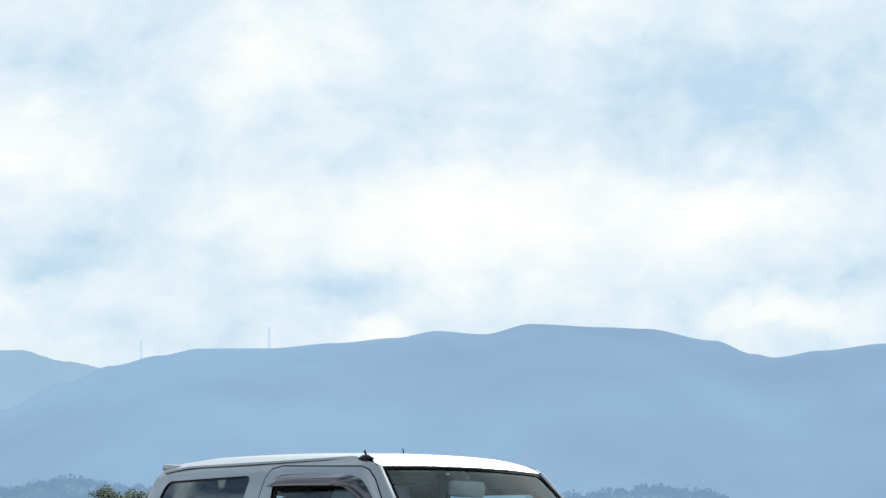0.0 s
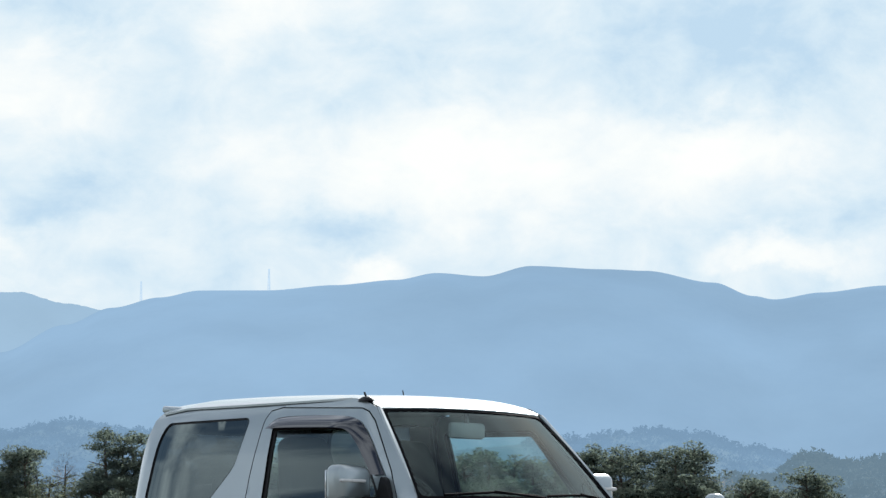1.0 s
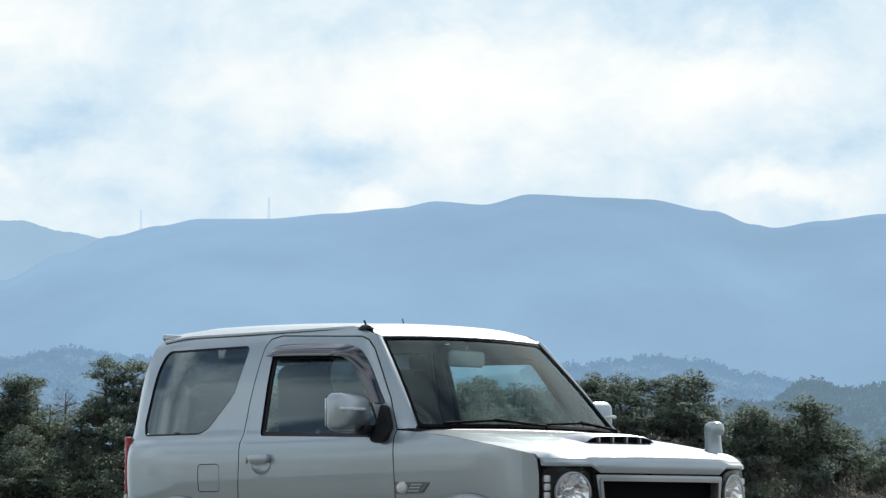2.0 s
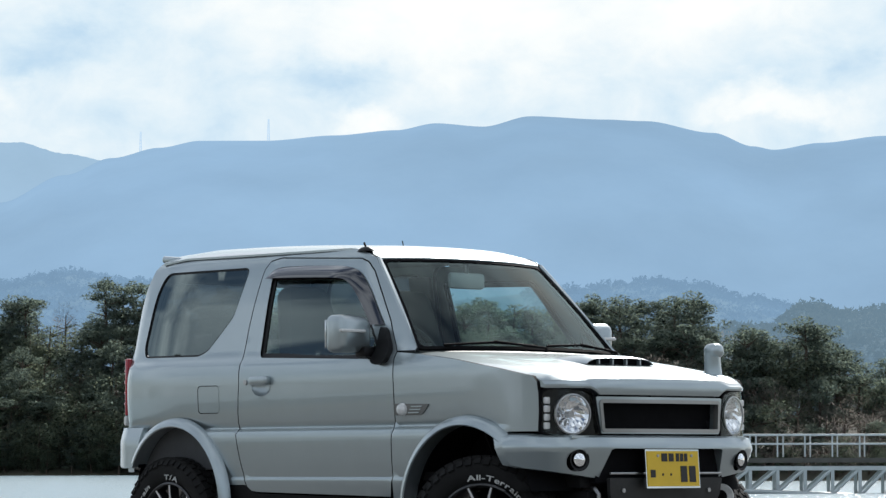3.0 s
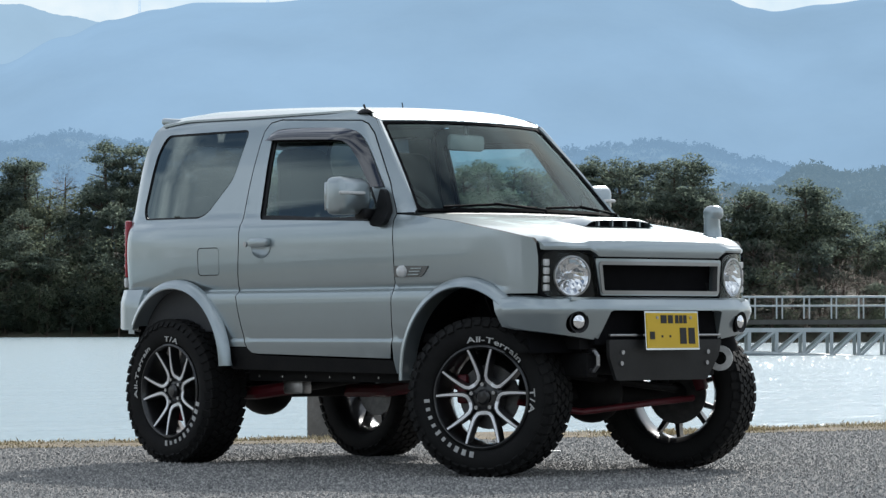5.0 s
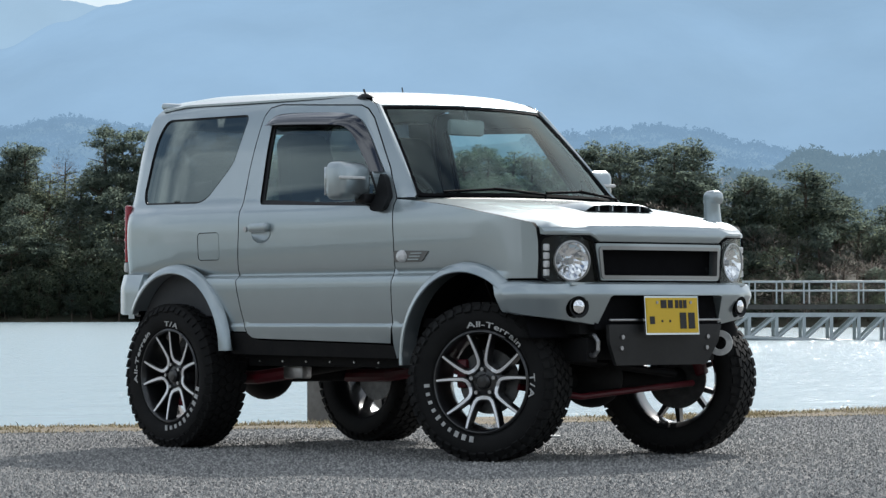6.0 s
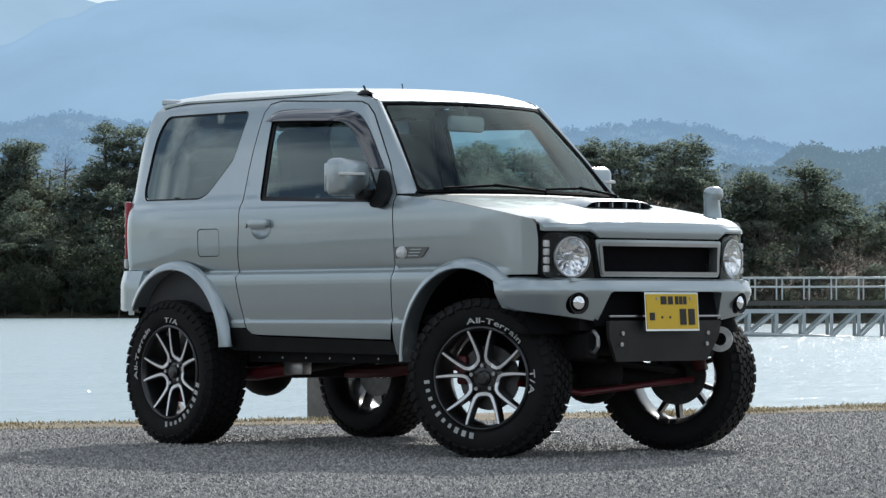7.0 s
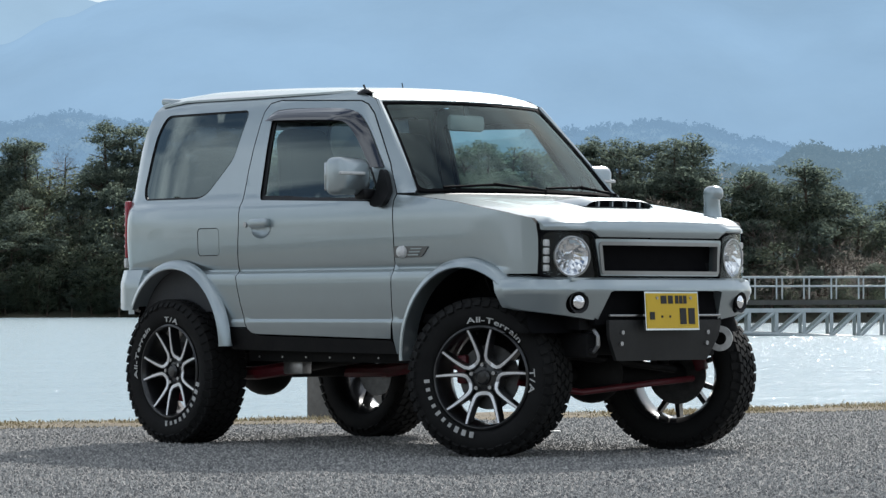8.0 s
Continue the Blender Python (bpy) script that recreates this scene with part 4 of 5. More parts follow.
# wing mirror pod on the left front fender
b = bmesh.new()
box(b, (0.006, 0, 0.115), (0.085, 0.080, 0.07), bevel=0.030, seg=4)
rows = []
for k in range(7):
    f = k / 6
    w = 0.050 - 0.006 * math.sin(f * math.pi) ** 0.8
    rows.append([b.verts.new((w * math.cos(a) * (1.05 - 0.25 * f), w * math.sin(a) * (0.95 - 0.2 * f) - 0.006 * f * f, 0.135 * f - 0.03)) for a in [2 * math.pi * i / 16 for i in range(16)]])
for p, q in zip(rows, rows[1:]):
    for i in range(16):
        b.faces.new((p[i], p[(i + 1) % 16], q[(i + 1) % 16], q[i]))
for v in b.verts:
    v.co += Vector((2.52, 0.555, 1.082))
part("fender_mirror", b, PAINT, car, "small body-coloured fender mirror pod")

# ---- tail ----
def on_tail(lift=0.0):
    return lambda y, z: Vector((-0.478 - lift + 0.30 * max(0.0, z - 1.15) ** 1.6 + 0.25 * max(0.0, abs(y) - 0.5) ** 1.6, y, z))


TAIL = [(-flank(-0.465, z) + 0.004, z) for z in (0.64, 0.90, 1.15, 1.30, 1.45)] + [(-0.515, 1.60), (-0.49, 1.685)]
TAIL = TAIL + [(-y, z) for y, z in reversed(TAIL)]
TAIL_WIN = rounded([(-0.50, 1.20), (-0.43, 1.60), (0.43, 1.60), (0.50, 1.20)], 0.06)
tail = part("tailgate", panel(TAIL, [TAIL_WIN], on_tail(), 0.05, 0.05, lambda u, v: Vector((1, 0, 0))), PAINT, car)
pane = part("rear_window", panel(grown(TAIL_WIN, 0.005), [], on_tail(-0.01), 0.06, 0), GLASS, tail, "green tinted rear glass")
pane.visible_shadow = False
for s in (-1, 1):
    b = bmesh.new()
    box(b, (-0.470, s * 0.616, 1.070), (0.020, 0.040, 0.29), bevel=0.009)
    tl = part("tail_lamp", b, REDLENS, car, "red tail lamp at the rear corner")
    for k in range(4):
        b = bmesh.new()
        bmesh.ops.create_uvsphere(b, u_segments=10, v_segments=6, radius=0.013, matrix=Matrix.Translation((-0.484, s * 0.618, 0.985 + 0.055 * k)))
        part("lamp_dome", b, REDLENS, tl)
    b = bmesh.new()
    box(b, (-0.474, s * 0.612, 0.900), (0.022, 0.05, 0.05), bevel=0.008)
    part("reverse_lamp", b, AMBER, tl)
# rear bumper wraps round the corner to the flare
RB = [(-1, 0.862), (1, 0.862), (0.98, 0.76), (0.92, 0.662), (0.8, 0.660), (0.7, 0.672), (-0.7, 0.672), (-0.8, 0.660), (-0.92, 0.662), (-0.98, 0.76)]


def on_rear_bumper(t, z):
    a = abs(t)
    y = 0.700 * min(1.0, a / 0.72) if a < 0.72 else 0.700 + 0.03 * (a - 0.72)
    x = -0.505 + 0.02 * a * a if a < 0.72 else -0.495 + (a - 0.72) / 0.28 * 0.25
    rnd = 0.035 * max(0.0, 1 - abs(a - 0.72) / 0.12)
    x += rnd
    y -= rnd * 0.7
    y -= 0.02 * max(0.0, (z - 0.80) / 0.06)
    return Vector((x, math.copysign(y, t), z))


rb = part("rear_bumper", panel(RB, [], on_rear_bumper, 0.03, 0.03, lambda t, z: Vector((0.3, -0.9 * t, 0))), PAINT, car)
b = bmesh.new()
box(b, (-0.38, 0, 0.858), (0.18, 1.26, 0.012))
part("bumper_shelf", b, PAINT, rb)
b = bmesh.new()
lathe(b, [(0.19, -0.09), (0.33, -0.10), (0.36, -0.06), (0.36, 0.06), (0.33, 0.10), (0.0001, 0.10)], 36, Matrix.Translation((-0.56, 0, 1.00)) @ Matrix.Rotation(radians(90), 4, "Z"))
part("spare_wheel_cover", b, TRIM, tail)

# ---- cabin ----
b = bmesh.new()
box(b, (1.00, 0, 0.62), (2.60, 1.24, 0.04))
part("floor_pan", b, CHASSIS, car)
b = bmesh.new()
box(b, (1.70, 0, 1.10), (0.36, 1.20, 0.18), bevel=0.05)
box(b, (1.58, -0.33, 1.19), (0.16, 0.36, 0.07), bevel=0.03)
dash = part("dashboard", b, CABIN, car, "dark grey plastic dashboard")
b = bmesh.new()
tube(b, (2.13, 0, 0.9), (2.14, 0, 0.9), 0.40, 24)
for v in b.verts:
    v.co.y *= 1.35
    v.co.z = min(v.co.z, 1.13)
part("engine_bulkhead", b, TRIM, car)
b = bmesh.new()
wheel_m = Matrix.Translation((1.40, -0.33, 1.17)) @ Matrix.Rotation(radians(65), 4, "Y")
for k in range(32):
    a, c = 2 * math.pi * k / 32, 2 * math.pi * (k + 1) / 32
    tube(b, wheel_m @ Vector((0.175 * math.cos(a), 0.175 * math.sin(a), 0)), wheel_m @ Vector((0.175 * math.cos(c), 0.175 * math.sin(c), 0)), 0.015, 8)
for a in (0, 120, 240):
    tube(b, wheel_m @ Vector((0, 0, 0.0)), wheel_m @ Vector((0.175 * math.cos(radians(a)), 0.175 * math.sin(radians(a)), 0)), 0.014, 8)
tube(b, wheel_m @ Vector((0, 0, 0)), (1.62, -0.33, 1.08), 0.03, 10)
part("steering_wheel", b, TRIM, car)
for y in (-0.33, 0.33):
    b = bmesh.new()
    box(b, (0.93, y, 0.86), (0.50, 0.48, 0.16), bevel=0.05)
    seat = part("front_seat", b, FABRIC, car, "dark cloth bucket seat")
    b = bmesh.new()
    box(b, (0, 0, 0.34), (0.13, 0.46, 0.68), bevel=0.05)
    for v in b.verts:
        if v.co.z > 0.35:
            v.co.y *= 1 - 0.55 * (v.co.z - 0.35) / 0.35
        v.co.x += 0.05 * (abs(v.co.y) / 0.23) ** 2
        v.co = pose(0.70, y, 0.88, 0, -12, 0) @ v.co
    part("seat_back", b, FABRIC, seat)
    b = bmesh.new()
    for k in range(5):
        box(b, (0.626, y - 0.09 + 0.045 * k, 1.40), (0.004, 0.026, 0.030))
    part("seat_badge", b, LETTER, seat, "pale badge bars on the headrest")
b = bmesh.new()
box(b, (0.02, 0, 0.98), (0.16, 1.05, 0.50), bevel=0.05)
for y in (-0.28, 0.28):
    box(b, (-0.04, y, 1.30), (0.09, 0.24, 0.15), bevel=0.04)
part("rear_seat", b, FABRIC, car, "dark cloth rear bench")
for s in (-1, 1):
    b = bmesh.new()
    box(b, (0.47, s * 0.545, 1.39), (0.16, 0.03, 0.48), bevel=0.012)
    for v in b.verts:
        v.co.y -= s * 0.20 * (v.co.z - 1.2) * 0.9 - s * 0.06
    part("pillar_trim", b, CABIN, car)
    b = bmesh.new()
    box(b, (0.65, s * 0.615, 0.92), (2.1, 0.03, 0.54), bevel=0.01)
    part("door_card", b, CABIN, car)
b = bmesh.new()
box(b, (1.440, -0.02, 1.550), (0.035, 0.225, 0.078), bevel=0.018)
inside_mirror = part("rear_view_mirror", b, HEADLINER, car, "grey-backed rear-view mirror")
b = bmesh.new()
tube(b, (1.440, -0.02, 1.575), (1.440, -0.02, 1.640), 0.012, 10)
part("mirror_stem", b, CABIN, inside_mirror)
for s in (-1, 1):
    b = bmesh.new()
    box(b, (1.27, s * 0.25, 1.640), (0.12, 0.36, 0.02), bevel=0.008)
    part("sun_visor", b, HEADLINER, car)

# ---- underbody ----
b = bmesh.new()
for y in (-0.37, 0.37):
    box(b, (1.15, y, 0.50), (3.05, 0.07, 0.11), bevel=0.01)
for x in (-0.30, 0.55, 1.70, 2.60):
    box(b, (x, 0, 0.50), (0.07, 0.74, 0.09), bevel=0.01)
part("ladder_frame", b, CHASSIS, car, "black ladder frame")
b = bmesh.new()
box(b, (2.40, 0, 0.72), (0.55, 0.9, 0.30))
part("engine_block", b, CHASSIS, car)
b = bmesh.new()
box(b, (1.35, 0, 0.52), (0.5, 0.34, 0.20), bevel=0.03)
part("gearbox", b, CHASSIS, car)
RT = 0.357
for x, dy in ((0.0, 0.0), (2.25, 0.13)):
    b = bmesh.new()
    tube(b, (x, -0.60, RT), (x, 0.60, RT), 0.042, 14)
    axle = part("axle_tube", b, CHASSIS, car)
    b = bmesh.new()
    bmesh.ops.create_uvsphere(b, u_segments=20, v_segments=12, radius=0.14, matrix=Matrix.Translation((x, dy - 0.1, RT + 0.01)) @ Matrix.Diagonal((1.15, 0.95, 1.0, 1)))
    part("differential", b, CHASSIS, axle, "black cast differential housing")
for s in (-1, 1):
    b = bmesh.new()
    bent(b, [(0.02, s * 0.42, 0.345), (0.35, s * 0.42, 0.350), (0.66, s * 0.40, 0.385)], 0.034, 10)
    part("trailing_arm", b, RED, car, "red enamelled trailing arm")
    b = bmesh.new()
    box(b, (0.64, s * 0.41, 0.385), (0.15, 0.06, 0.075), bevel=0.008)
    part("arm_bracket", b, STEEL, car)
    b = bmesh.new()
    bent(b, [(2.20, s * 0.40, RT - 0.01), (1.95, s * 0.40, 0.38), (1.62, s * 0.38, 0.44)], 0.030, 10)
    part("leading_arm", b, RED, car, "red enamelled leading arm")
    for x in (-0.06, 2.30):
        b = bmesh.new()
        tube(b, (x, s * 0.44, 0.38), (x + 0.06, s * 0.42, 0.80), 0.028, 12)
        for k in range(9):
            lathe(b, [(0.052, -0.006), (0.064, -0.006), (0.064, 0.006), (0.052, 0.006)], 16, Matrix.Translation((x + 0.06, s * 0.36, 0.46 + 0.035 * k)) @ Matrix.Rotation(radians(84), 4, "X"), closed=True)
        part("shock_and_spring", b, CHASSIS, car)
b = bmesh.new()
bent(b, [(2.38, -0.55, 0.335), (2.42, -0.2, 0.285), (2.40, 0.30, 0.32), (2.38, 0.56, 0.335)], 0.015, 10)
part("tie_rod", b, RED, car, "red steering tie rod")
b = bmesh.new()
tube(b, (2.37, -0.50, 0.48), (2.37, 0.45, 0.38), 0.018, 10)
part("track_rod", b, CHASSIS, car)
b = bmesh.new()
tube(b, (0.10, 0.1, RT + 0.02), (1.2, 0.1, 0.50), 0.03, 12)
part("propeller_shaft", b, CHASSIS, car)

DISC = material("brake_disc_steel", (0.12, 0.12, 0.12), 0.4, 0.8, vary=0.4, scale=25)

# ---- wheels ----
def make_glyphs(text, tall, wider):
    """One thin raised mesh for each character, centred across, and its width."""
    got = {}
    for ch in sorted(set(text)):
        cu = bpy.data.curves.new("letter", "FONT")
        cu.body, cu.size, cu.extrude, cu.offset = ch, tall / 0.70, 0.0012, 0.0005
        cu.resolution_u = 3
        ob = bpy.data.objects.new("letter", cu)
        me = bpy.data.meshes.new_from_object(ob)
        bpy.data.objects.remove(ob)
        bpy.data.curves.remove(cu)
        xs = [v.co.x for v in me.vertices]
        mid, span = (min(xs) + max(xs)) / 2, (max(xs) - min(xs)) * wider
        for v in me.vertices:
            v.co.x = (v.co.x - mid) * wider
        me.materials.clear()
        me.materials.append(LETTER)
        got[ch] = (me, span)
    return got


GLYPHS = make_glyphs("All-Terrain T/A".replace(" ", ""), 0.0245, 1.72)


def make_wheel():
    """One wheel about the local y axis, its outer face towards -y."""
    w = new("wheel")
    w.parent = car
    b = bmesh.new()
    prof = [(0.229, 0.085), (0.236, 0.098), (0.255, 0.112), (0.285, 0.119), (0.315, 0.116), (0.334, 0.108), (0.344, 0.098), (0.347, 0.08)]
    prof = prof + [(r, -q) for r, q in reversed(prof)]
    lathe(b, prof, 72)
    tyre = part("tyre", b, RUBBER, w, "black all-terrain tyre")
    b = bmesh.new()
    rows = 46
    for k in range(rows):
        a = 360 * k / rows
        for y, wid, turn, ln, off in ((-0.088, 0.036, 12, 0.040, 0), (-0.044, 0.036, -28, 0.034, 4), (0.0, 0.036, 28, 0.034, 0), (0.044, 0.036, -28, 0.034, 4), (0.088, 0.036, -12, 0.040, 0)):
            m = Matrix.Rotation(radians(a + off * 0.95), 4, "Y") @ Matrix.Translation((0.3485, y, 0)) @ Matrix.Rotation(radians(turn), 4, "X")
            box(b, (0, 0, 0), (0.017, wid, ln * (0.92 if k % 2 else 1.0)), m)
        for sgn in (-1, 1):
            m = Matrix.Rotation(radians(a + 2), 4, "Y") @ Matrix.Translation((0.331, sgn * 0.1095, 0)) @ Matrix.Rotation(radians(-38 * sgn), 4, "Z")
            box(b, (0, 0, 0), (0.040 if k % 2 else 0.028, 0.012, 0.030), m)
    part("tread", b, RUBBER, tyre, smooth=False)
    # raised white sidewall writing; the maker's name as bars
    for word, start, gap in (("All-Terrain", 104.0, 0.0050), ("T/A", 9.0, 0.0050)):
        ang = start
        for ch in word:
            glyph, wide = GLYPHS[ch]
            half = math.degrees(wide / 2 / 0.252)
            c = radians(ang - half)
            m = Matrix(((math.sin(c), math.cos(c), 0, 0.246 * math.cos(c)), (0, 0, -1, -0.1185), (-math.cos(c), math.sin(c), 0, 0.246 * math.sin(c)), (0, 0, 0, 1)))
            o = new("sidewall_letter", glyph)
            o.parent, o.matrix_basis = tyre, m
            o["label"] = "raised white sidewall letter"
            ang -= 2 * half + math.degrees(gap / 0.252)
    for k in range(10):
        b = bmesh.new()
        m = Matrix.Rotation(radians(-(184 + k * 8.6)), 4, "Y") @ Matrix.Translation((0.258, -0.1175, 0))
        box(b, (0, 0, 0), (0.026 if k in (0, 4, 7, 8, 9) else 0.019, 0.004, 0.020 if k in (7, 8, 9) else 0.015), m)
        part("sidewall_bar", b, LETTER, tyre, "raised white sidewall bar", smooth=False)
    b = bmesh.new()
    lathe(b, [(0.234, -0.104), (0.227, -0.108), (0.219, -0.100), (0.212, -0.07), (0.207, 0.02), (0.212, 0.07), (0.234, 0.10)], 64)
    rim = part("rim", b, RIM_BLACK, w, "black multi-spoke alloy rim")
    b = bmesh.new()
    lathe(b, [(0.2275, -0.1085), (0.2255, -0.1090), (0.2235, -0.1075)], 64)
    part("rim_lip", b, DISC, rim)
    b = bmesh.new()
    lathe(b, [(0.0001, -0.066), (0.040, -0.066), (0.070, -0.060), (0.086, -0.050), (0.086, 0.0), (0.0001, 0.0)], 40)
    part("hub", b, RIM_BLACK, rim)
    b = bmesh.new()
    lathe(b, [(0.0001, -0.092), (0.024, -0.090), (0.034, -0.080), (0.036, -0.06)], 28)
    part("hub_cap", b, RIM_BLACK, rim)

    def spoke_line(t, side):
        """From the hub between two bolts out to the rim."""
        way = [(0.0, 0.070, 0), (0.10, 0.0715, 11), (0.2, 0.080, 21.5), (0.3, 0.097, 25.5), (0.45, 0.122, 25), (1.0, 0.219, 21)]
        return curve_l([(a, r) for a, r, _ in way], t), side * curve_l([(a, g) for a, _, g in way], t)

    for k in range(5):
        mid = 128 + 72 * k
        for dark in (True, False):
            b = bmesh.new()
            for side in (-1, 1):
                rows = []
                for i in range(21):
                    t = i / 20
                    r, da = spoke_line(t, side)
                    a = radians(mid + da)
                    half = (0.0110 - 0.0050 * t) * (1.2 if dark else 0.66)
                    c = Vector((r * math.cos(a), 0, r * math.sin(a)))
                    r2, d2 = spoke_line(min(1.0, t + 0.05), side)
                    r1, d1 = spoke_line(max(0.0, t - 0.05), side)
                    tg = Vector((r2 * math.cos(radians(mid + d2)) - r1 * math.cos(radians(mid + d1)), 0, r2 * math.sin(radians(mid + d2)) - r1 * math.sin(radians(mid + d1)))).normalized()
                    nr = Vector((-tg.z, 0, tg.x)) * half
                    y = -0.070 - 0.030 * t - (0.0 if dark else 0.0025)
                    lowy = -0.02 - 0.03 * t if dark else y + 0.003
                    rows.append([b.verts.new(c + nr + Vector((0, y, 0))), b.verts.new(c - nr + Vector((0, y, 0))), b.verts.new(c - nr * 1.2 + Vector((0, lowy, 0))), b.verts.new(c + nr * 1.2 + Vector((0, lowy, 0)))])
                for p, q in zip(rows, rows[1:]):
                    for i in range(4):
                        b.faces.new((p[i], p[(i + 1) % 4], q[(i + 1) % 4], q[i]))
                b.faces.new(rows[0])
                b.faces.new(rows[-1])
            if dark:
                spoke = part("spoke", b, RIM_BLACK, rim)
            else:
                part("spoke_face", b, ALLOY, rim, "machined bright spoke face")
        b = bmesh.new()
        a = radians(92 + 72 * k)
        tube(b, (0.057 * math.cos(a), -0.085, 0.057 * math.sin(a)), (0.057 * math.cos(a), -0.05, 0.057 * math.sin(a)), 0.0095, 6)
        part("lug_nut", b, STEEL, rim)
    b = bmesh.new()
    lathe(b, [(0.05, -0.006), (0.145, -0.006), (0.145, 0.006), (0.05, 0.006)], 40, closed=True)
    part("brake_disc", b, DISC, w, "worn steel brake disc")
    b = bmesh.new()
    box(b, (-0.125, 0.0, 0.035), (0.05, 0.07, 0.13), bevel=0.012)
    part("brake_caliper", b, RED, w, "red brake caliper")
    return w


TRACK = 0.608
first = make_wheel()
first.matrix_basis = pose(0, -TRACK, RT, 0, -85, 0)
STEER = 24
for x, s, track, spin, turn in ((2.25, -1, 0.600, 0, STEER), (2.25, 1, 0.590, 20, STEER), (0, 1, 0.640, 50, 0)):
    copy_thing(first, pose(x, s * track, RT) @ pose(0, 0, 0, 0, 0, turn + (180 if s > 0 else 0)) @ pose(0, 0, 0, 0, spin, 0))


# ---- roadside: aggregate, line, grass, post ----
def scatter_mesh(name, label, category, shapes, mat, parent=None):
    verts, faces = [], []
    for vs, fs in shapes:
        k = len(verts)
        verts += vs
        faces += [tuple(i + k for i in f) for f in fs]
    me = bpy.data.meshes.new(name)
    me.from_pydata(verts, [], faces)
    me.materials.append(mat)
    ob = new(name, me)
    ob.parent = parent
    return tagged(ob, label, category, kind="stuff")


road = bpy.data.objects["road"]
rng = random.Random(5)
stones = []
for _ in range(95000):
    d = 11.6 + 11.0 * rng.random() ** 1.25
    r = rng.uniform(-1, 1) * (d * 0.137 + 0.1)
    if d > edge_at(r) + 0.12:
        continue
    p = out(d, r, 0.0)
    sz = rng.uniform(0.004, 0.0095) * (1.5 if rng.random() < 0.05 else 1)
    a = rng.random() * 6.28
    ring = [(p.x + sz * rng.uniform(0.7, 1.2) * math.cos(a + k * 1.57), p.y + sz * rng.uniform(0.7, 1.2) * math.sin(a + k * 1.57), -0.002) for k in range(4)]
    top = (p.x + sz * rng.uniform(-0.4, 0.4), p.y + sz * rng.uniform(-0.4, 0.4), sz * rng.uniform(0.5, 1.1))
    stones.append((ring + [top], [(0, 1, 4), (1, 2, 4), (2, 3, 4), (3, 0, 4)]))
scatter_mesh("aggregate", "loose grey asphalt aggregate", "", stones, AGGREGATE, road)

b = bmesh.new()
for (x0, y0), (x1, y1), w in (((0.15, 1.50), (0.31, 1.66), 0.10),):
    t = Vector((x1 - x0, y1 - y0, 0)).normalized()
    nn = Vector((-t.y, t.x, 0)) * w / 2
    vs = [Vector((x0, y0, 0.0)) + nn, Vector((x0, y0, 0.0)) - nn, Vector((x1, y1, 0.0)) - nn, Vector((x1, y1, 0.0)) + nn]
    lo = [b.verts.new(v + Vector((0, 0, 0.001))) for v in vs]
    hi = [b.verts.new(v + Vector((0, 0, 0.010))) for v in vs]
    b.faces.new(hi)
    for i in range(4):
        b.faces.new((lo[i], lo[(i + 1) % 4], hi[(i + 1) % 4], hi[i]))
part("painted_line", b, WHITE_LINE, road, "worn white painted line", smooth=False)

blades = []
for _ in range(34000):
    r = rng.uniform(-4.2, 5.2)
    f = rng.random()
    d = edge_at(r) - 0.10 + 1.9 * f ** 0.8
    clump = noise.noise((r * 1.7, d * 1.7, 3.0))
    if clump < -0.25 and rng.random() < 0.6:
        continue
    p = out(d, r, -0.02 if f < 0.7 else -0.02 - 0.2 * (f - 0.7))
    h = rng.uniform(0.012, 0.036) * (1 + 0.8 * max(0, clump)) * (1.5 if rng.random() < 0.03 else 1)
    a, lean = rng.random() * 6.28, rng.uniform(0.1, 1.1)
    dx, dy, w = math.cos(a), math.sin(a), rng.uniform(0.002, 0.005)
    pts = [(p.x - dy * w, p.y + dx * w, p.z), (p.x + dy * w, p.y - dx * w, p.z),
           (p.x + dx * h * lean * 0.4 + dy * w * 0.8, p.y + dy * h * lean * 0.4 - dx * w * 0.8, p.z + h * 0.65), (p.x + dx * h * lean * 0.4 - dy * w * 0.8, p.y + dy * h * lean * 0.4 + dx * w * 0.8, p.z + h * 0.65),
           (p.x + dx * h * lean, p.y + dy * h * lean, p.z + h)]
    blades.append((pts, [(0, 1, 2, 3), (3, 2, 4)]))
scatter_mesh("dry_grass", "short dry straw-coloured grass along the asphalt edge", "grass", blades, STRAW)

b = bmesh.new()
c0 = out(21.6, -0.58)
box(b, (c0.x, c0.y, 0.28), (0.42, 0.42, 0.78), bevel=0.02)
tagged(part("concrete_post", b, CONCRETE), "weathered grey concrete post on the lake bank", "post")


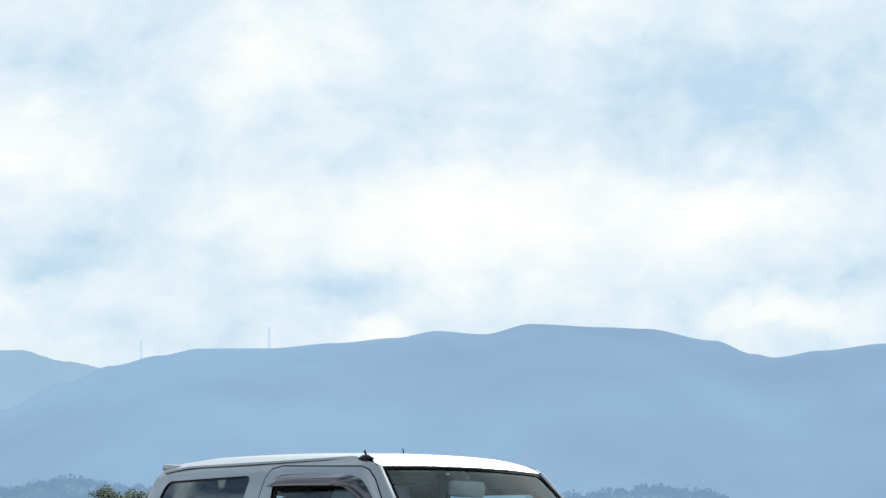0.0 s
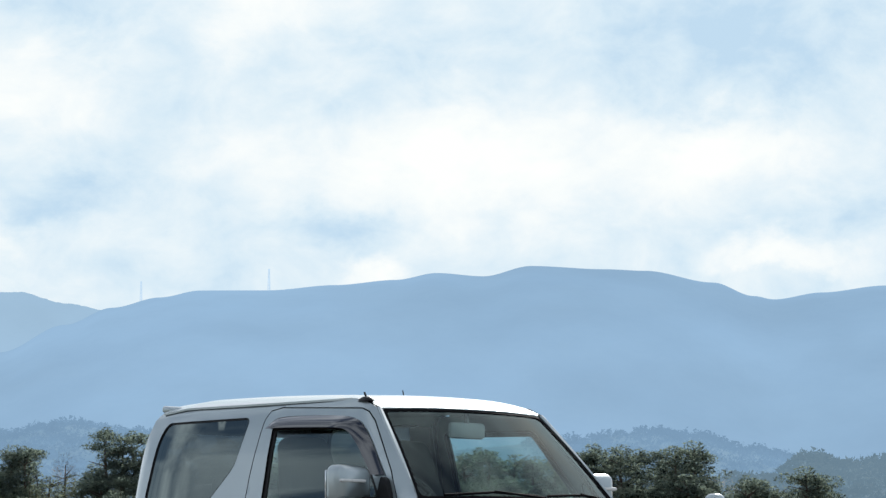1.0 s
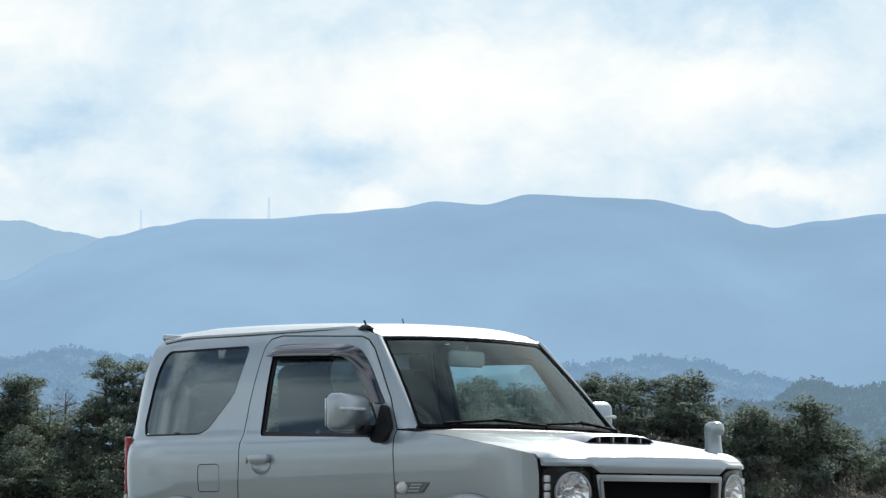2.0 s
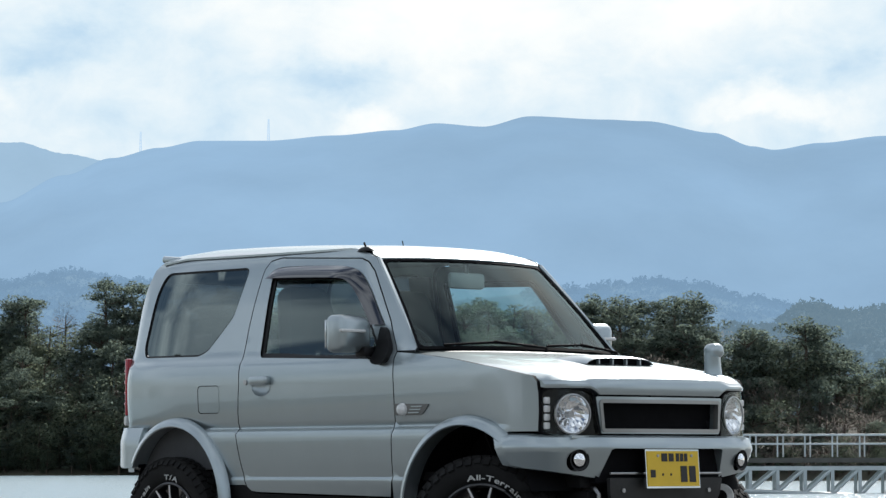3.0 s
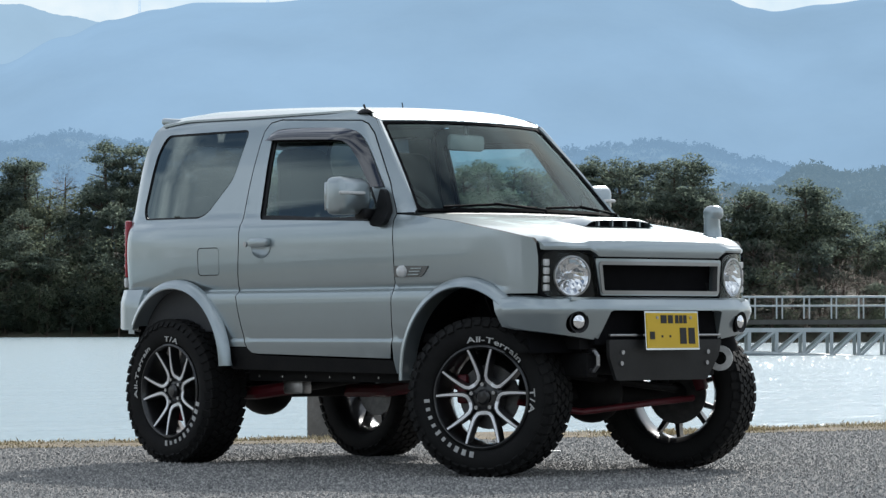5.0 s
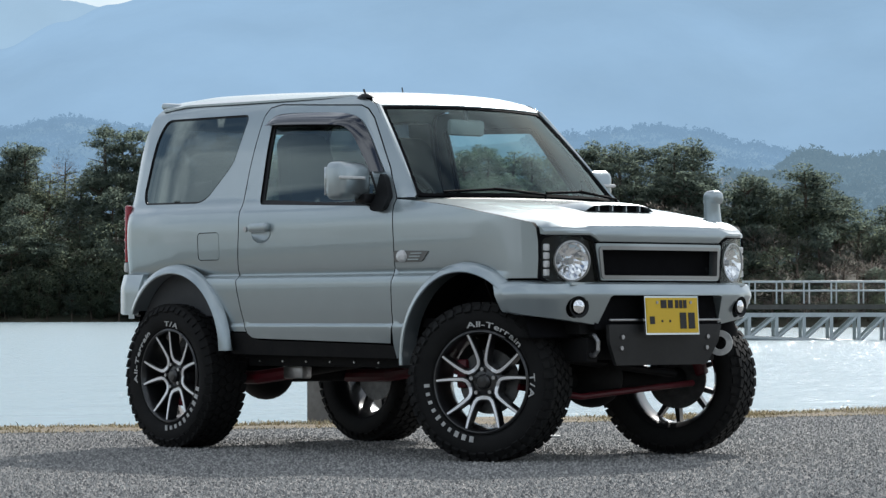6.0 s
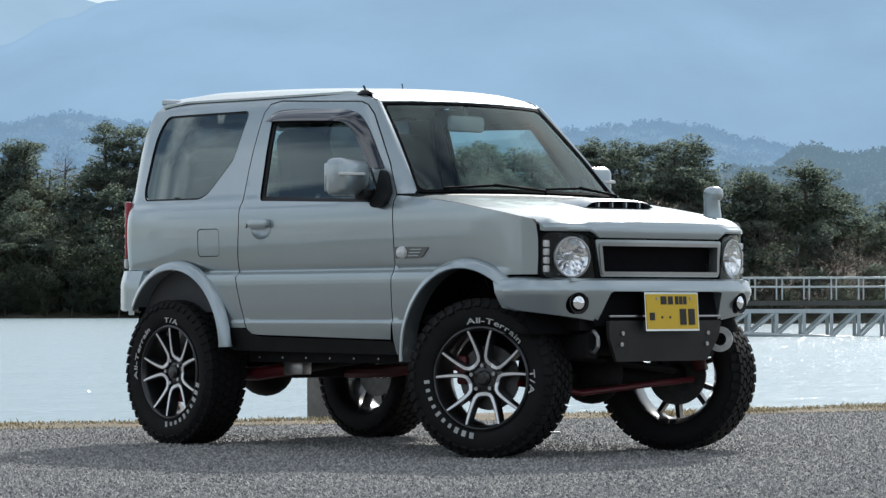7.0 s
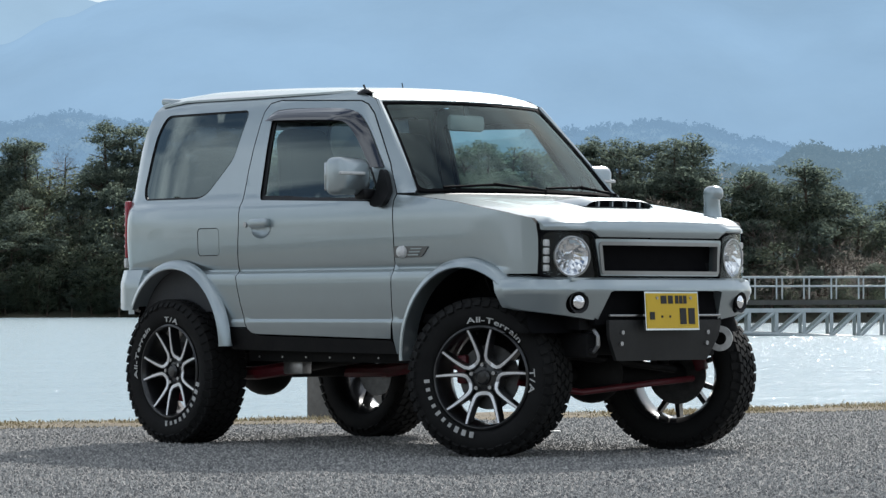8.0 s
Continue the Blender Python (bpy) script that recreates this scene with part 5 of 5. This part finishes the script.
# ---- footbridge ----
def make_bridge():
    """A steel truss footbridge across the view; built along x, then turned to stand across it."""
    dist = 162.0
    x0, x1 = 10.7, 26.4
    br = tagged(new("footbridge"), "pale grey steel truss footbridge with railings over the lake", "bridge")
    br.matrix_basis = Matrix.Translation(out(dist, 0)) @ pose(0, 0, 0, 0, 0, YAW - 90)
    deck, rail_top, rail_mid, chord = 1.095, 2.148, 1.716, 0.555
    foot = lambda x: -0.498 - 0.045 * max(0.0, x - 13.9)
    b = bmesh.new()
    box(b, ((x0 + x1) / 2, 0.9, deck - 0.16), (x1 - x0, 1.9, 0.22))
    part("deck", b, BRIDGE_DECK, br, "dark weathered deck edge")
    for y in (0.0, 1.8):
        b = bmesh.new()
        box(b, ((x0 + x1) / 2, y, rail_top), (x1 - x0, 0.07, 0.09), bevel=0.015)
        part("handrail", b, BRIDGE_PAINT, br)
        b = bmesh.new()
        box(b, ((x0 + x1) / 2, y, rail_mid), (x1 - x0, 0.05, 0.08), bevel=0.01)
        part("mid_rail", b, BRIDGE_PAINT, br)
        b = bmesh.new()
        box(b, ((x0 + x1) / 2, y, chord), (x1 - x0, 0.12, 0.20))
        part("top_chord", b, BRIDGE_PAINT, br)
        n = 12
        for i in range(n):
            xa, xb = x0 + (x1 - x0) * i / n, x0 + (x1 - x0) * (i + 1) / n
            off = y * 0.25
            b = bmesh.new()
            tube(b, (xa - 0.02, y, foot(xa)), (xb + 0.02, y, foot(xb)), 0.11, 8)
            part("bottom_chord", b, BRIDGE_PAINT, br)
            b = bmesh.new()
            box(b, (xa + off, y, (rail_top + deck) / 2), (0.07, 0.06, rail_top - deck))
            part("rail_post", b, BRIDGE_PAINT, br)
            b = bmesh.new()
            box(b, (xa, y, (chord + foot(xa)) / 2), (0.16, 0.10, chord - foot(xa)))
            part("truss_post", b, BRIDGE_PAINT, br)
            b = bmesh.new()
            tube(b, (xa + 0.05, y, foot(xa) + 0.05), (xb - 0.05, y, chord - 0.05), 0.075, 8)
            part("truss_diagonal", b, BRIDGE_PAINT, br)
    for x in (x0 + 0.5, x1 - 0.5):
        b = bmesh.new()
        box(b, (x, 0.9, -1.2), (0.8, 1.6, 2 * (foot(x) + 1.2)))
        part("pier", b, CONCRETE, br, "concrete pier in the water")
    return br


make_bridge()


# ---- masts on the ridge ----
def make_mast(r, h, base):
    m = tagged(new("radio_mast"), "thin grey lattice radio mast on the ridge", "mast", "masts on the ridge")
    m.matrix_basis = Matrix.Translation(out(3880, r, base))
    b = bmesh.new()
    for a in (0, 120, 240):
        c, s = math.cos(radians(a)), math.sin(radians(a))
        tube(b, (2.0 * c, 2.0 * s, -12), (0.7 * c, 0.7 * s, h), 0.45, 6)
    for k in range(8):
        z = h * k / 8
        for a in (0, 120, 240):
            p = 2.0 - 1.3 * z / h
            tube(b, (p * math.cos(radians(a)), p * math.sin(radians(a)), z), (p * math.cos(radians(a + 120)), p * math.sin(radians(a + 120)), z + h / 8), 0.2, 5)
    part("lattice", b, MAST, m)


# the mast's emission holds painted haze too
MAST = haze_glow("hazy_mast", (0.3, 0.3, 0.3), (0.2, 0.2, 0.2), (0.40, 0.54, 0.68), 0.1)
make_mast(-347, 31, 355)
make_mast(-200, 28, 372)


# ---- woods ----
def shore(name, label, d0, slope, r0, r1, top):
    bm = bmesh.new()
    grid = []
    for j in range(9):
        line = []
        for i in range(61):
            r = r0 + (r1 - r0) * i / 60
            dd = j * 9.0
            z = -0.75 + min(top, dd * slope) * (0.8 + 0.35 * noise.noise((r * 0.06, j * 0.4, d0))) + (0.5 if j else 0) - (4 if j == 8 else 0)
            line.append(bm.verts.new(out(d0 + dd + 1.5 * noise.noise((r * 0.12, 0, d0)), r, z)))
        grid.append(line)
    for p, q in zip(grid, grid[1:]):
        for i in range(60):
            bm.faces.new((p[i], p[i + 1], q[i + 1], q[i]))
    return tagged(part(name, bm, SHORE), label, "shore", kind="structure")


def crown_mesh(kind, rg):
    """Clumps of small leaves about a few boughs: uneven outline, gaps between."""
    shapes, pads, normals = [], [], []
    if kind == "pine":
        for _ in range(24):
            z = rg.uniform(0.22, 0.97)
            reach = 0.42 * (1.12 - z) ** 0.6 + 0.06
            a, rr = rg.random() * 6.28, reach * rg.uniform(0.25, 1.0)
            pads.append((rr * math.cos(a), rr * math.sin(a), z, rg.uniform(0.12, 0.20), 0.42))
        pads.append((0, 0, 1.0, 0.12, 0.6))
    elif kind == "broad":
        for _ in range(22):
            z = rg.uniform(0.12, 0.9)
            reach = 0.42 * math.sqrt(max(0.05, 1 - ((z - 0.5) / 0.55) ** 2))
            a, rr = rg.random() * 6.28, reach * rg.uniform(0.35, 1.0)
            pads.append((rr * math.cos(a), rr * math.sin(a), z, rg.uniform(0.12, 0.22), 0.85))
    else:
        for _ in range(14):
            z = rg.uniform(0.2, 0.95)
            a, rr = rg.random() * 6.28, 0.42 * rg.random() ** 0.6
            pads.append((rr * math.cos(a), rr * math.sin(a), z, rg.uniform(0.14, 0.22), 1.0))
    per = {"pine": 210, "broad": 220, "bare": 130}[kind]
    for cx, cy, cz, rad, flat in pads:
        for _ in range(per):
            v = Vector((rg.gauss(0, 1), rg.gauss(0, 1), rg.gauss(0, 1))).normalized() * rad * rg.uniform(0.55, 1.08)
            c = Vector((cx + v.x, cy + v.y, cz + v.z * flat))
            s = rg.uniform(0.013, 0.028) * (0.8 if kind == "bare" else 1.05)
            q = [c + Vector((rg.uniform(-1, 1), rg.uniform(-1, 1), rg.uniform(-0.8, 0.8))) * s for _ in range(4)]
            if kind == "bare":
                up = Vector((v.x, v.y, abs(v.z) + 0.05)).normalized() * s * 3.5
                q = [c, c + up.cross(Vector((0.3, 0.8, 0.1))) * 0.10, c + up]
                shapes.append(([tuple(p) for p in q], [(0, 1, 2)]))
                normals += [tuple((v.normalized() + Vector((0, 0, 0.3))).normalized())] * 3
            else:
                shapes.append(([tuple(p) for p in q[:3]], [(0, 1, 2)]))
                puff = Vector((v.x, v.y, v.z / 0.8)).normalized() + Vector((cx, cy, cz - 0.5)) * 0.9
                normals += [tuple((puff + Vector([rg.gauss(0, 0.25) for _ in range(3)])).normalized())] * 3
    verts, faces = [], []
    for vs, fs in shapes:
        k = len(verts)
        verts += vs
        faces += [tuple(i + k for i in f) for f in fs]
    me = bpy.data.meshes.new("crown")
    me.from_pydata(verts, [], faces)
    me.normals_split_custom_set_from_vertices(normals)
    me.materials.append({"pine": PINE, "broad": BROADLEAF, "bare": TWIG}[kind])
    return me


def trunk_mesh(kind, rg):
    b = bmesh.new()
    tube(b, (0, 0, -0.06), (0.02, 0.0, 0.45), 0.030, 8, 0.021)
    tube(b, (0.02, 0, 0.44), (0.0, 0.02, 0.95), 0.021, 8, 0.006)
    for _ in range(9):
        z, a = rg.uniform(0.35, 0.85), rg.random() * 6.28
        L = rg.uniform(0.18, 0.34) * (1.15 - z * 0.5)
        tube(b, (0.01, 0.01, z), (L * math.cos(a), L * math.sin(a), z + rg.uniform(0.03, 0.14)), 0.010, 5, 0.003)
    me = bpy.data.meshes.new("trunk")
    b.to_mesh(me)
    b.free()
    me.materials.append(BARK)
    return me


rg = random.Random(11)
KINDS = [("pine", crown_mesh("pine", rg), trunk_mesh("pine", rg)) for _ in range(4)]
KINDS += [("broad", crown_mesh("broad", rg), trunk_mesh("broad", rg)) for _ in range(3)]
KINDS += [("bare", crown_mesh("bare", rg), trunk_mesh("bare", rg)) for _ in range(2)]
WORDS = {"pine": ("pine_tree", "dark green pine with layered boughs on the far shore", "pine"),
         "broad": ("broadleaf_tree", "dense olive-green broadleaf tree on the far shore", "tree"),
         "bare": ("bare_tree", "leafless grey-brown tree on the far shore", "tree")}


def plant(kind, p, h, wide, group):
    name, label, cat = WORDS[kind]
    choice = [k for k in KINDS if k[0] == kind]
    _, crown, trunk = choice[rg.randrange(len(choice))]
    t = tagged(new(name), label, cat, group)
    t.matrix_basis = Matrix.Translation(p) @ pose(0, 0, 0, rg.uniform(-4, 4), rg.uniform(-4, 4), rg.uniform(0, 360)) @ Matrix.Diagonal((h * wide, h * wide, h, 1))
    for nm, me in (("trunk", trunk), ("crown", crown)):
        o = new(nm, me)
        o.parent = t


# left wood: crest of the tree tops over the horizon, by metres to the right
LEFT_TOPS = [(-100, 24), (-76, 27), (-70, 27), (-66, 22.5), (-63, 23.5), (-58, 29.5), (-54, 28), (-40, 29), (0, 27), (20, 24), (40, 18)]
shore("left_shore", "dark wooded shore across the lake", 575, 0.30, -160, 60, 17.0)
for row, (dd, share) in enumerate(((1, 0.16), (4, 0.30), (8, 0.43), (14, 0.55), (22, 0.67), (32, 0.82), (44, 1.0))):
    r = -100.0 + rg.uniform(0, 3)
    while r < 45:
        top = curve_l(LEFT_TOPS, r) * 1.17 * share * rg.uniform(0.88, 1.03)
        h = min(top, rg.uniform(9.5, 13.0))
        kind = rg.choices(("pine", "broad", "bare"), ((3, 5, 1.2) if row < 4 else (6, 2, 1)))[0]
        plant(kind, out(575 + dd + rg.uniform(-2, 2), r, top - h - 0.3), h, rg.uniform(0.95, 1.35), "trees of the far wood")
        r += rg.uniform(2.2, 4.2)
RIGHT_TOPS = [(-12, 13.5), (0, 14), (10, 14.3), (13, 14.0), (16, 14.0), (18, 13.0), (21.5, 14.6), (23.5, 13.6), (25, 11.2), (28, 11.9), (32, 12.0), (36, 11.0), (40, 9.0), (50, 8.0)]
shore("right_shore", "dark wooded shore beyond the footbridge", 300, 0.16, -20, 60, 7.0)
for row, (dd, share) in enumerate(((1, 0.17), (4, 0.30), (8, 0.46), (12, 0.62), (17, 0.80), (24, 1.0))):
    r = -11.0 + rg.uniform(0, 2)
    while r < 50:
        top = curve_l(RIGHT_TOPS, r) * 1.20 * share * rg.uniform(0.88, 1.03)
        h = min(top, rg.uniform(5.2, 7.5))
        kind = rg.choices(("pine", "broad", "bare"), ((1.5, 2.5, 7) if row < 4 else (7, 2, 1)))[0]
        plant(kind, out(300 + dd + rg.uniform(-1, 1), r, top - h - 0.2), h, rg.uniform(1.0, 1.4), "trees beyond the bridge")
        r += rg.uniform(1.3, 2.4)

# tall pines that stand out over the rest
for r, d, top in ((-78.5, 612, 31.0), (-75.5, 610, 30.6), (-60.5, 612, 34.0), (-58.5, 614, 32.5), (-52.0, 612, 31.5)):
    plant("pine", out(d, r, top - 13.0), 13.0, 1.0, "trees of the far wood")
for r, d, top in ((13.8, 322, 15.9), (16.5, 320, 16.3), (22.0, 320, 16.2), (23.6, 322, 16.8), (28.6, 316, 13.2), (30.0, 318, 12.9), (34.2, 318, 14.2), (35.6, 320, 13.6)):
    plant("pine", out(d, r, top - 7.5), 7.5, 1.1, "trees beyond the bridge")


# ---- mirror facets added as the lake's sun glitter ----
def glint_facets(seed, count):
    rw = random.Random(seed)
    # each facet is tilted halfway between sun and eye, so it glints
    to_sun_and_eye = (sun_way - AHEAD).normalized()
    shapes = []
    for _ in range(count):
        d = 45 + 112 * rw.random() ** 0.55
        r = d * (-0.06 + 0.225 * rw.random() ** 0.55)
        nrm = (to_sun_and_eye + Vector((rw.gauss(0, 0.13), rw.gauss(0, 0.13), rw.gauss(0, 0.13)))).normalized()
        u = nrm.cross(Vector((0, 0, 1))).normalized()
        v = nrm.cross(u).normalized()
        p = out(d, r, WATER_Z + 0.012)
        w, h = d * rw.uniform(0.00012, 0.00030), d * rw.uniform(0.00005, 0.00013)
        shapes.append(([tuple(p + u * w * a + v * h * b2) for a, b2 in ((-1, 0), (0, -1), (1, 0), (0, 1))], [(0, 1, 2, 3)]))
    return scatter_mesh("glint_facets", "small tilted facets added as sun glitter on the lake", "water", shapes, GLINT_FACET)


GLINT_FACET = material("glint_facet_surface", (0.55, 0.60, 0.62), 0.22, 0.6)
glints = [glint_facets(3, 800), glint_facets(4, 800)]


# ---- hazy woods on the hills ----
def hill_woods(name, label, seed, dist, depth, knots, count, span, size, mat):
    """Crowns all over a hillside, as loose clumps of leaves."""
    rw = random.Random(seed)
    shapes = []
    k = dist / 1000.0
    for _ in range(count):
        q = rw.random() ** 0.8
        a = rw.uniform(*span)
        d = dist - depth * 0.9 * q
        z = curve(knots, a) * k * math.sin((1 - 0.9 * q) * math.pi / 2)
        rad = rw.uniform(0.6, 1.25) * size
        c = out(d, a * k * d / dist, z - 0.35 * rad)
        for _ in range(46):
            v = Vector((rw.gauss(0, 1), rw.gauss(0, 1), abs(rw.gauss(0, 1)))).normalized() * rad * rw.uniform(0.7, 1.1)
            p = [c + v + Vector((rw.uniform(-1, 1), rw.uniform(-1, 1), rw.uniform(-1, 1))) * rad * 0.27 for _ in range(3)]
            shapes.append(([tuple(w) for w in p], [(0, 1, 2)]))
    return scatter_mesh(name, label, "woods", shapes, mat)


# these leaves glow: distance haze is put into their emission colour
HAZY_NEAR = haze_glow("hazy_leaves_near", (0.030, 0.038, 0.030), (0.060, 0.060, 0.042), (0.120, 0.190, 0.255), 0.06)
HAZY_FAR = haze_glow("hazy_leaves_far", (0.010, 0.013, 0.011), (0.018, 0.017, 0.012), (0.180, 0.300, 0.445), 0.03)
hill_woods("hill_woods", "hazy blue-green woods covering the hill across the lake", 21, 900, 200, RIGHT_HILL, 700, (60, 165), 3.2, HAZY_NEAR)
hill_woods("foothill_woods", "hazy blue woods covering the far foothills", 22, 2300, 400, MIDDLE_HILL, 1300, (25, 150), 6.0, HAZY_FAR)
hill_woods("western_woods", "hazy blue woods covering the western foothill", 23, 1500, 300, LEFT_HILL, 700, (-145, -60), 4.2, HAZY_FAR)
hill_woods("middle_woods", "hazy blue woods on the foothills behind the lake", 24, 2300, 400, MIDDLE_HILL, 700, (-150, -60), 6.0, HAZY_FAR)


# ---- unseen land added behind the viewer: closes the place, darkens low reflections ----
def unseen_dark_land():
    bm = bmesh.new()
    grid = []
    for d, h in ((150, -0.1), (165, 6.0), (185, 14.0), (215, 23.0), (250, 28.0), (300, 16.0)):
        line = []
        for i in range(91):
            a = radians(YAW + 95 + 170 * i / 90)
            top = h * (1 + 0.35 * noise.noise((i * 0.21, d * 0.02, 1))) + (1.5 * noise.noise((i * 1.7, d * 0.1, 6)) if h > 0 else 0)
            line.append(bm.verts.new((EYE.x + d * math.cos(a), EYE.y + d * math.sin(a), top)))
        grid.append(line)
    for p, q in zip(grid, grid[1:]):
        for i in range(90):
            bm.faces.new((p[i], p[i + 1], q[i + 1], q[i]))
    return tagged(part("unseen_dark_land", bm, SHORE), "added unseen dark land behind the car park, dimming low reflections", "land", kind="structure")


unseen_dark_land()


def motions():
    """The clouds drift slowly along the ridge; the ripples run over the lake."""
    sky0, water0 = backdrop_sky.matrix_world.copy(), water.matrix_world.copy()
    walk(backdrop_sky, [(t, Matrix.Translation(RIGHT * (-4.6 * t)) @ sky0) for t in (0.0, 4.0, 8.0)])
    walk(water, [(t, Matrix.Translation(RIGHT * (-0.45 * t) + AHEAD * (-0.2 * t)) @ water0) for t in (0.0, 4.0, 8.0)])

    for g, way in zip(glints, (RIGHT * -0.5 - AHEAD * 0.3, RIGHT * 0.35 - AHEAD * 0.4)):
        walk(g, [(t, Matrix.Translation(way * t)) for t in (0.0, 4.0, 8.0)])


motions()
